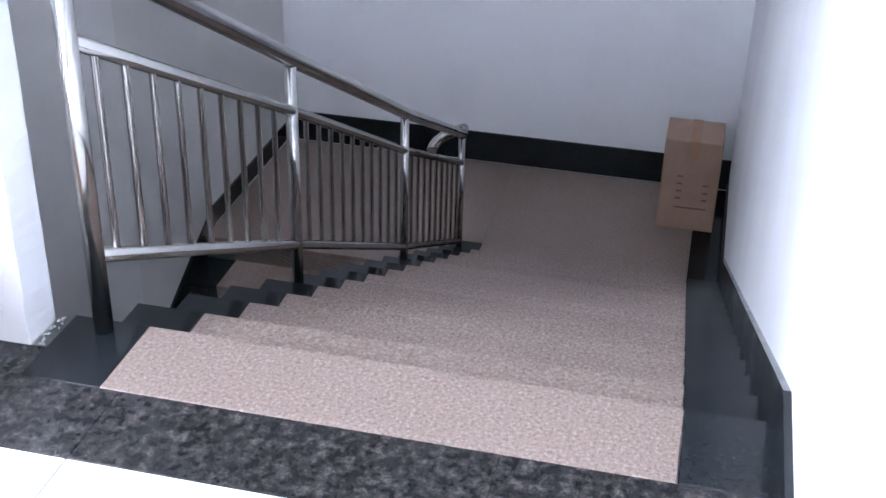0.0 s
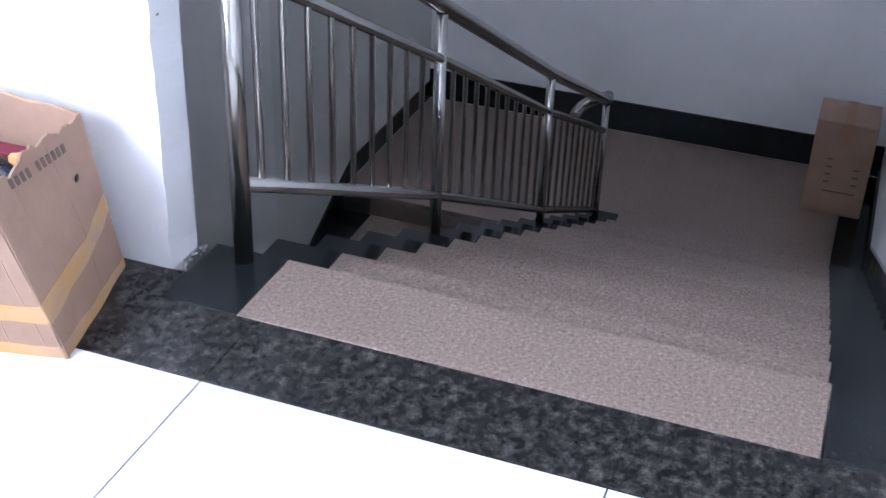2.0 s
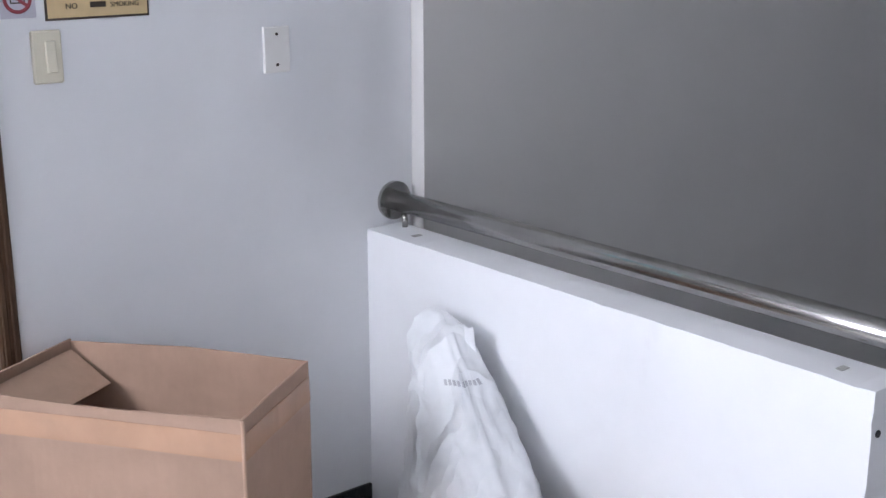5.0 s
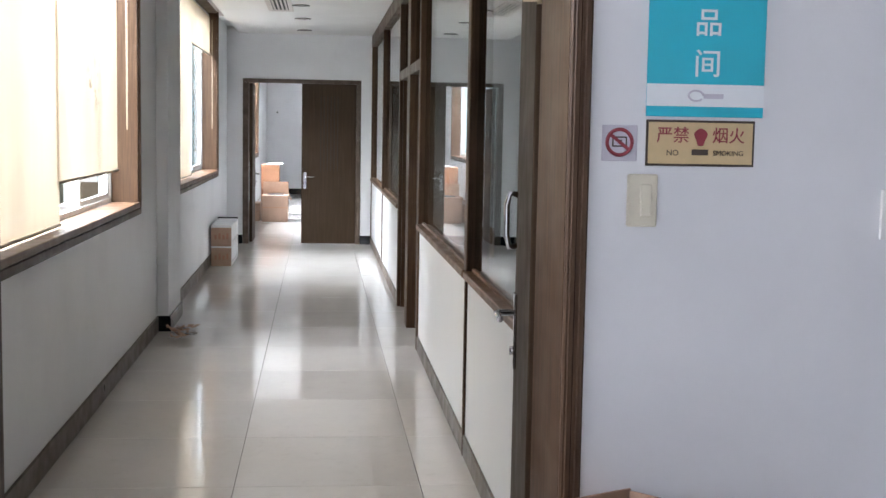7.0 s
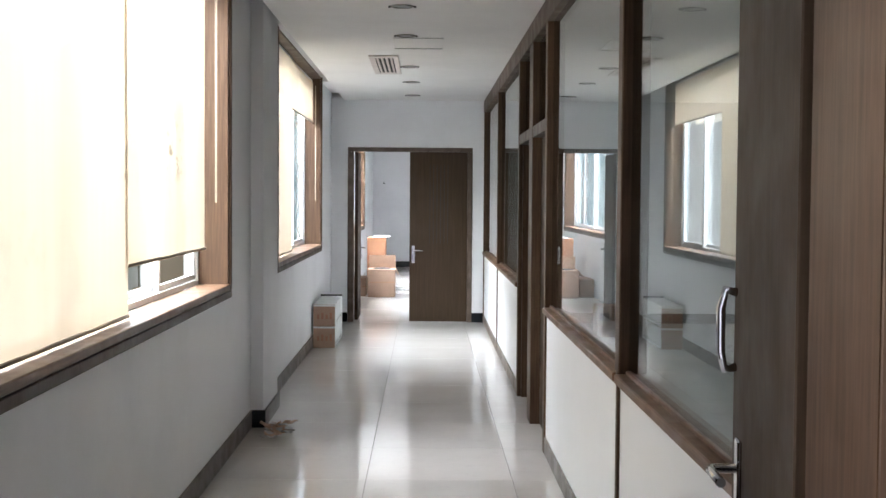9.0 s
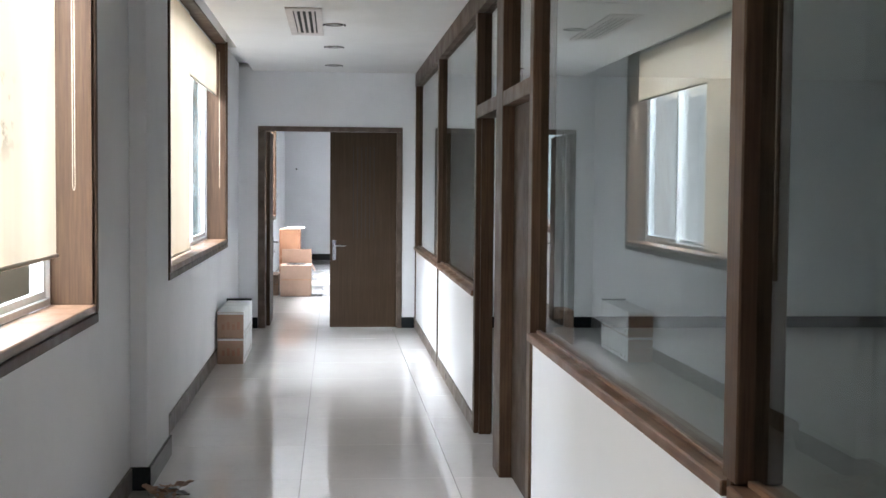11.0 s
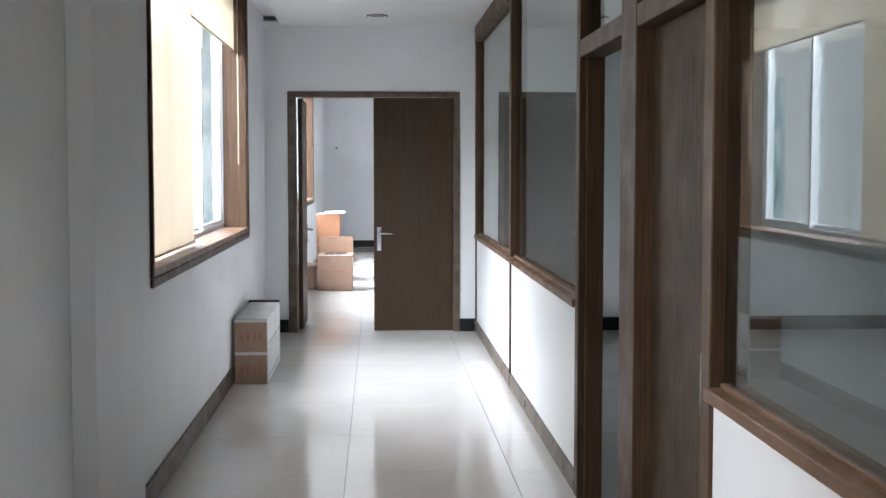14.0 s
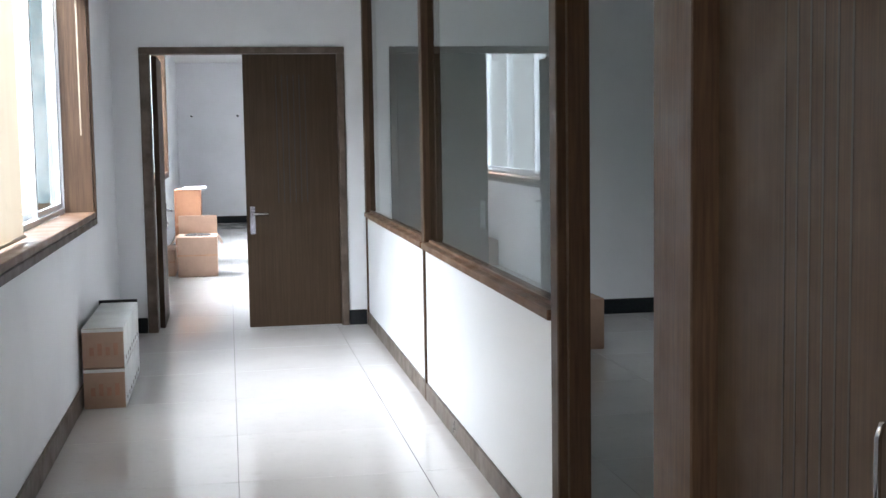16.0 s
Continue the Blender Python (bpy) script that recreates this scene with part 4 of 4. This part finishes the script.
for i in range(91):
    rings.append([bm.verts.new(sack_at(2 * math.pi * k / N, 0.755 * i / 90)) for k in range(N)])
for a, b in zip(rings, rings[1:]):
    for k in range(N):
        bm.faces.new((a[k], a[(k + 1) % N], b[(k + 1) % N], b[k])).smooth = True
bm.faces.new(rings[0][::-1])
bm.faces.new(rings[-1])
part("sack_body", bm, SACK, sack)
ear = bmesh.new()
bmesh.ops.create_grid(ear, x_segments=6, y_segments=6, size=0.5)
for v in ear.verts:
    s = 0.5 - v.co.y
    v.co = Vector((1.755 + 0.006 * math.sin(v.co.x * 9), -0.479 + v.co.x * 0.09 * (1 - 0.5 * (v.co.y + 0.5)), 0.67 + v.co.y * 0.10 + 0.01 * noise.noise(v.co * 7)))
part("sack_ear", ear, SACK, sack, "loose gathered corner of the sack")
GREYPRINT = simple("grey_print", (0.47, 0.48, 0.51), 0.7)
for k in range(9):
    bm = bmesh.new()
    quad = [[sack_at(radians(205 + 7.5 * k + 5.0 * u), 0.622 + 0.011 * w, 0.0015) for u in (0, 0.5, 1)] for w in (0, 1)]
    low_, high_ = ([bm.verts.new(p) for p in r] for r in quad)
    for u in (0, 1):
        bm.faces.new((low_[u], low_[u + 1], high_[u + 1], high_[u]))
    part("faded_print", bm, GREYPRINT, sack, "unreadable grey print")

# carton on the lower landing
CX, CY0, CY1, CH = 6.78, -3.078, -2.728, 0.60
box_c = thing("closed_carton", (CX + 0.17, -2.91, LOW), "tall closed brown cardboard carton in the landing corner", "carton")
part("carton_body", bm_boxes((CX, CX + 0.36, CY0, CY1, LOW, LOW + CH), bevel=0.006), CARD, box_c)
part("tape_band", bm_boxes((CX - 0.002, CX, -2.94, -2.88, LOW + CH - 0.10, LOW + CH), (CX - 0.002, CX + 0.36, -2.94, -2.88, LOW + CH - 0.002, LOW + CH + 0.002)), CTAPE, box_c, "brown tape over the top")
for j, z in enumerate((0.36, 0.31, 0.26, 0.21)):
    part("printed_mark", bm_boxes((CX - 0.003, CX - 0.0005, -2.86, -2.825, LOW + z, LOW + z + 0.012)), FADED, box_c, "unreadable printed mark")
    if j:
        part("printed_mark", bm_boxes((CX - 0.003, CX - 0.0005, -3.02, -2.985, LOW + z, LOW + z + 0.012)), FADED, box_c, "unreadable printed mark")
part("printed_mark", bm_boxes((CX - 0.003, CX - 0.0005, -3.02, -2.825, LOW + 0.15, LOW + 0.16)), FADED, box_c, "unreadable printed line")

SIGN = (-0.63, -0.335, -0.435)

# signs and plates on the door wall; they face south
FACE = Matrix(((1, 0, 0, 0), (0, 0, -1, 0), (0, 1, 0, 0), (0, 0, 0, 1)))


def facing(x, z, y=-0.0045):
    return Matrix.Translation((x, y, z)) @ FACE


s1 = thing("room_sign", (1.126, 0, 1.54), "cyan room sign with white Chinese characters and a white band", "sign")
part("board", bm_boxes((0.998, 1.254, -0.004, 0, 1.543, 1.905), bevel=0.001), CYAN, s1)
part("white_band", bm_boxes((0.998, 1.254, -0.0048, -0.004, 1.565, 1.612)), SIGNWHITE, s1, "white band")
for k, ch in enumerate("样品间"):
    writing(ch, 0.062, facing(1.128, 1.824 - 0.086 * k, -0.0044), SIGNWHITE, s1, bold=0.0005)
part("emblem", turned(bm_tube([(0.016 * math.cos(a), 0.011 * math.sin(a), 0) for a in [k * 0.4 for k in range(15)]], 0.0022, 5), facing(1.105, 1.588, -0.0052)), SILVER, s1, "small round emblem")
part("emblem_line", bm_boxes((1.122, 1.165, -0.0054, -0.0048, 1.582, 1.592)), SILVER, s1)
s2 = thing("no_smoking_sign", (1.119, 0, 1.44), "gold no-smoking plate with red characters and black border", "sign")
part("border", bm_boxes((1.0, 1.238, -0.003, 0, 1.438, 1.536), bevel=0.001), INK, s2, "black border")
part("plate", bm_boxes((1.005, 1.233, -0.0045, -0.003, 1.443, 1.531)), GOLD, s2)
writing("严禁", 0.036, facing(1.058, 1.502, -0.005), DARKRED, s2, bold=0.0002)
writing("烟火", 0.036, facing(1.180, 1.502, -0.005), DARKRED, s2, bold=0.0002)
writing("NO", 0.017, facing(1.058, 1.466, -0.005), INK, s2)
writing("SMOKING", 0.015, facing(1.180, 1.466, -0.005), INK, s2)
part("picture", turned(bm_prism([(0.013 * math.cos(a) * (1 + 0.25 * math.sin(3 * a)), 0.019 * math.sin(a)) for a in [k * 0.35 for k in range(18)]], 0, 0.0006), facing(1.119, 1.500, -0.0046)), DARKRED, s2, "red flame emblem")
part("picture_base", bm_boxes((1.100, 1.136, -0.0051, -0.0045, 1.462, 1.474)), INK, s2)
s3 = thing("no_photo_sign", (0.943, 0, 1.447), "small square silver no-photography sign", "sign")
part("plate", bm_boxes((0.905, 0.981, -0.003, 0, 1.447, 1.523), bevel=0.001), SILVER, s3)
part("red_ring", turned(bm_tube([(0.027 * math.cos(a), 0.027 * math.sin(a), 0) for a in [k * 2 * math.pi / 28 for k in range(29)]], 0.0045, 5), facing(0.943, 1.487, -0.003)), DARKRED, s3, "dark red ring")
part("bar", turned(bm_boxes((-0.026, 0.026, -0.0035, 0.0035, 0, 0.002)), facing(0.943, 1.487, -0.003) @ pose(0, 0, 0, 0, 0, -38)), DARKRED, s3, "dark red bar")
part("camera_picture", bm_boxes((0.927, 0.959, -0.0036, -0.003, 1.477, 1.480), (0.927, 0.959, -0.0036, -0.003, 1.496, 1.499), (0.927, 0.930, -0.0036, -0.003, 1.480, 1.496), (0.956, 0.959, -0.0036, -0.003, 1.480, 1.496), (0.939, 0.948, -0.0036, -0.003, 1.484, 1.492)), INK, s3, "camera outline")
sw = thing("light_switch", (0.994, 0, 1.31), "ivory plastic light switch with one tall rocker", "switch")
part("plate", bm_boxes((0.962, 1.027, -0.012, 0, 1.308, 1.420), bevel=0.003), IVORY, sw)
part("rocker", turned(bm_boxes((-0.012, 0.012, -0.034, 0.034, 0, 0.006), bevel=0.002), facing(1.001, 1.364, -0.011) @ pose(0, 0, 0, -5, 0, 0)), IVORY, sw)
bp = thing("blank_plate", (1.563, 0, 1.285), "white plastic blanking plate with two screws", "wall plate")
part("plate", bm_boxes((1.527, 1.600, -0.009, 0, 1.284, 1.394), bevel=0.002), PLATE, bp)
for z in (1.303, 1.376):
    part("screw", ring_disc(1.563, -0.0105, z, 0.004, 0.002, "y", 8), INK, bp)
SY0, SY1, SZ = SIGN
fs = thing("stair_sign", (XFAR, (SY0 + SY1) / 2, SZ), "cyan sign with a white band on the stair wall", "sign")
part("board", bm_boxes((XFAR - 0.005, XFAR, SY0, SY1, SZ, SZ + 0.35), bevel=0.001), CYAN, fs)
part("white_band", bm_boxes((XFAR - 0.006, XFAR - 0.005, SY0, SY1, SZ + 0.027, SZ + 0.07)), SIGNWHITE, fs, "white band")
PALECYAN = simple("pale_cyan", (0.12, 0.55, 0.66), 0.4)
for k in range(3):
    y = (SY0 + SY1) / 2 - 0.055 + 0.055 * k
    part("faded_character", bm_boxes((XFAR - 0.006, XFAR - 0.005, y - 0.02, y + 0.02, SZ + 0.165, SZ + 0.205)), PALECYAN, fs, "pale unreadable character")

# ---- corridor things ----
for j, z in enumerate((0.0, 0.219)):
    c = thing("long_carton", (-0.73, 11.34, z), "long carton with brown end and white printed side by the wall", "carton", "stacked cartons in the corridor")
    part("carton_body", bm_boxes((-0.838, -0.621, 10.81, 11.86, z, z + 0.216), bevel=0.004), CARD, c, "brown cardboard")
    part("white_side", bm_boxes((-0.621, -0.618, 10.812, 11.858, z + 0.003, z + 0.214)), CARDW, c, "white printed side")
    part("tape_edge", bm_boxes((-0.839, -0.62, 10.807, 10.81, z + 0.196, z + 0.214)), CARDW, c, "pale tape along the edge")
    for i in range(4):
        part("printed_mark", bm_boxes((-0.80 + 0.042 * i, -0.777 + 0.042 * i, 10.8075, 10.8095, z + 0.07, z + 0.115 + 0.02 * (i % 2))), REDINK, c, "red printed mark")
    for i in range(7):
        part("printed_dot", bm_boxes((-0.618, -0.6165, 10.9 + 0.135 * i, 10.925 + 0.135 * i, z + 0.03, z + 0.05)), INK, c, "dark dot")
    if j:
        part("white_top", bm_boxes((-0.836, -0.62, 10.812, 11.858, z + 0.216, z + 0.219)), CARDW, c, "white lid")
        part("dark_edge", bm_boxes((-0.85, -0.62, 11.862, 11.875, 0.0, z + 0.235)), HOLE, c, "dark board behind")

# swept-up scraps at the pilaster
rng = random.Random(8)
for k in range(13):
    x, y = rng.uniform(-0.72, -0.58), rng.uniform(6.10, 6.42)
    s = thing("scrap", (x, y, 0), "torn brown and pale packing scrap on the floor", "litter", "scraps by the pilaster")
    bm = bmesh.new()
    bmesh.ops.create_grid(bm, x_segments=8, y_segments=4, size=0.5)
    L, W = rng.uniform(0.08, 0.18), rng.uniform(0.03, 0.07)
    for v in bm.verts:
        v.co = Vector((v.co.x * L, v.co.y * W, 0.016 + 0.014 * noise.noise(Vector((v.co.x * 4, v.co.y * 3, k))) + 0.06 * v.co.x ** 2 * (k % 3)))
    geo = bmesh.ops.extrude_face_region(bm, geom=bm.faces[:])
    for v in geo["geom"]:
        if isinstance(v, bmesh.types.BMVert):
            v.co.z += 0.003
    lowest = min(v.co.z for v in bm.verts)
    for v in bm.verts:
        v.co.z -= lowest
    part("scrap_body", turned(bm, pose(x, y, 0.0 + 0.004 * k, 0, 0, rng.uniform(0, 180))), CARD if k % 3 else GROUTGREY, s)
stick = thing("thin_stick", (-0.62, 6.38, 0), "thin brown stick lying on the floor", "litter")
part("stick_body", bm_tube([(-0.74, 6.30, 0.03), (-0.56, 6.40, 0.006)], 0.004, 6), WOOD, stick)

# ceiling: unlit downlights, air grille, access hatch
for y in (6.11, 7.48, 9.58, 11.04, 12.65):
    lamp = thing("downlight", (0.125, y, HC), "round recessed ceiling downlight, switched off", "ceiling light", "corridor downlights")
    rim = bm_tube([(0.125 + 0.062 * math.cos(a), y + 0.062 * math.sin(a), HC - 0.002) for a in [k * 2 * math.pi / 28 for k in range(29)]], 0.008, 6)
    part("rim", rim, STEEL, lamp, "dull metal rim")
    part("diffuser", ring_disc(0.125, y, HC - 0.004, 0.056, 0.003, "z"), LAMPGLASS, lamp, "dark unlit lamp")
    for x in (0.040, 0.195):
        part("clip", bm_boxes((x, x + 0.015, y - 0.012, y + 0.012, HC - 0.012, HC - 0.002)), HOLE, lamp)
GRILLE, SLAT = simple("grille_white", (0.62, 0.57, 0.55), 0.5), simple("grille_slat", (0.60, 0.55, 0.53), 0.5)
for va, vb in ((8.75, 10.20), (3.80, 5.25)):
    vent = thing("air_grille", (-0.08, (va + vb) / 2, HC), "pale ceiling air grille with long dark slots", "vent", "ceiling air grilles")
    part("frame", bm_boxes((-0.204, -0.155, va, vb, HC - 0.012, HC), (0.0, 0.043, va, vb, HC - 0.012, HC), (-0.155, 0.0, va, va + 0.11, HC - 0.012, HC), (-0.155, 0.0, vb - 0.11, vb, HC - 0.012, HC), bevel=0.003), GRILLE, vent)
    part("backing", bm_boxes((-0.155, 0.0, va + 0.11, vb - 0.11, HC - 0.003, HC - 0.001)), HOLE, vent, "dark duct")
    for k in range(4):
        x = -0.146 + 0.039 * k
        part("slat", bm_boxes((x, x + 0.018, va + 0.11, vb - 0.11, HC - 0.011, HC - 0.003), bevel=0.001), SLAT, vent)
hatch = thing("access_hatch", (0.22, 7.95, HC), "flush white ceiling access hatch with a shadow gap", "hatch")
part("panel", bm_boxes((0.03, 0.40, 7.62, 8.20, HC - 0.006, HC), bevel=0.002), CEIL, hatch)
part("edge_strip", bm_boxes((0.03, 0.40, 7.61, 7.617, HC - 0.007, HC), (0.03, 0.40, 8.2, 8.215, HC - 0.012, HC)), simple("grey_edge", (0.55, 0.55, 0.55), 0.6), hatch)

# ---- far room and glazed room things ----


def far_carton(x0, x1, y0, y1, h, label, mat=CARD, z=0.0, flap=0.0):
    c = thing("carton", ((x0 + x1) / 2, (y0 + y1) / 2, z), label, "carton", "cartons in the far room")
    part("carton_body", bm_boxes((x0, x1, y0, y1, z, z + h), bevel=0.006), mat, c)
    part("tape_band", bm_boxes((x0 - 0.001, x1 + 0.001, y0 - 0.002, y0, z + h * 0.52, z + h * 0.56)), CTAPE, c)
    if flap:
        part("flap", turned(bm_boxes((x0, x1, -0.004, 0, 0, flap)), Matrix.Translation((0, y1, z + h)) @ pose(0, 0, 0, 8, 0, 0)), CARDIN, c, "raised carton flap")
        part("flap", turned(bm_boxes((-0.004, 0, y0, y1, -flap * 0.6, 0)), Matrix.Translation((x0, 0, z + h)) @ pose(0, 0, 0, 0, 35, 0)), CARDIN, c, "hanging carton flap")
        part("flap", turned(bm_boxes((0, 0.004, y0, y1, -flap * 0.5, 0)), Matrix.Translation((x1, 0, z + h)) @ pose(0, 0, 0, 0, -30, 0)), CARDIN, c, "hanging carton flap")
        bm = bmesh.new()
        for k in range(10):
            a = k * 0.63
            bmesh.ops.create_icosphere(bm, subdivisions=1, radius=0.035, matrix=Matrix.Translation(((x0 + x1) / 2 + 0.10 * math.cos(a), (y0 + y1) / 2 + 0.12 * math.sin(a), z + h)) @ Matrix.Diagonal((1.4, 1, 0.5, 1)))
        part("dark_contents", bm, HOLE, c, "dark goods showing at the top")
    return c


far_carton(-0.585, -0.175, 17.15, 17.65, 0.42, "open brown cardboard carton with raised flaps and dark goods", flap=0.20)
far_carton(-0.66, -0.36, 18.5, 19.0, 0.86, "tall brown cardboard carton with a pale lid by the wall", cardboard("reddish_cardboard", (0.36, 0.17, 0.09)))
far_carton(-0.84, -0.62, 17.3, 17.9, 0.28, "low brown cardboard carton beside the wall")
lid = thing("pale_board", (-0.5, 18.75, 0.86), "pale flat board lying on the carton", "board")
part("board_body", bm_boxes((-0.56, -0.30, 18.48, 19.0, 0.862, 0.88), bevel=0.003), CARDW, lid)
for x in (-0.63, 0.14):
    h = thing("wall_hook", (x, YBACK, 1.83), "small dark fixing on the back wall", "wall fixing", "wall fixings")
    part("hook_body", bm_tube([(x, YBACK, 1.83), (x, YBACK - 0.04, 1.83), (x + 0.02, YBACK - 0.05, 1.815)], 0.014, 6), HOLE, h)
nb = thing("carton", (2.28, 12.05, 0), "brown cardboard carton on the glazed room floor", "carton")
part("carton_body", bm_boxes((2.17, 2.40, 11.9, 12.25, 0, 0.34), bevel=0.005), CARD, nb)
part("dark_print", bm_boxes((2.20, 2.30, 11.898, 11.9, 0.18, 0.26)), INK, nb, "dark printed panel")

# ---- floor tiles, last ----


def tiles(floor, xs_, ys_, material, gap=0.0022, cut=()):
    for xa, xb in zip(xs_, xs_[1:]):
        for ya, yb in zip(ys_, ys_[1:]):
            part("tile", bm_boxes((xa + gap / 2, xb - gap / 2, ya + gap / 2, yb - gap / 2, -0.012, 0.0), bevel=0.0008), material, floor)


floor_l, floor_c = bpy.data.objects["floor_landing"], bpy.data.objects["floor_corridor"]
P = 0.836
tiles(floor_l, [-1.7, -1.025, -0.19, 0.645, 1.481], [YWALL] + [-1.767 - P * 1, -1.767, -1.767 + P, -1.767 + 2 * P, 0.0], TILE, 0.0034)
for a, b in zip([YWALL] + [-1.767 - P, -1.767, -1.767 + P, -1.767 + 2 * P], [-1.767 - P, -1.767, -1.767 + P, -1.767 + 2 * P, 0.0]):
    part("granite_strip", bm_boxes((1.4825, 1.7155, a + 0.0008, b - 0.0008, -0.012, 0.0), bevel=0.0006), DARK, floor_l)
part("granite_strip", bm_boxes((1.7165, 1.83, -1.53, 0, -0.012, -0.0005)), DARK, floor_l)
part("threshold", bm_boxes((-0.46, 0.84, 0.0, 0.2, -0.012, 0.001)), DARK, floor_c)
TY = 0.833
ys = [0.2] + [9.195 - TY * k for k in range(10, -1, -1)] + [9.195 + TY * k for k in range(1, 21)]
ys = [y for y in ys if y <= YBACK - 0.2] + [YBACK]
tiles(floor_c, [XW - 0.0, -0.035, 0.748, 1.53, 2.31, 3.1, 3.89, 4.68, 5.47, 6.26, XROOM], ys, CTILE)
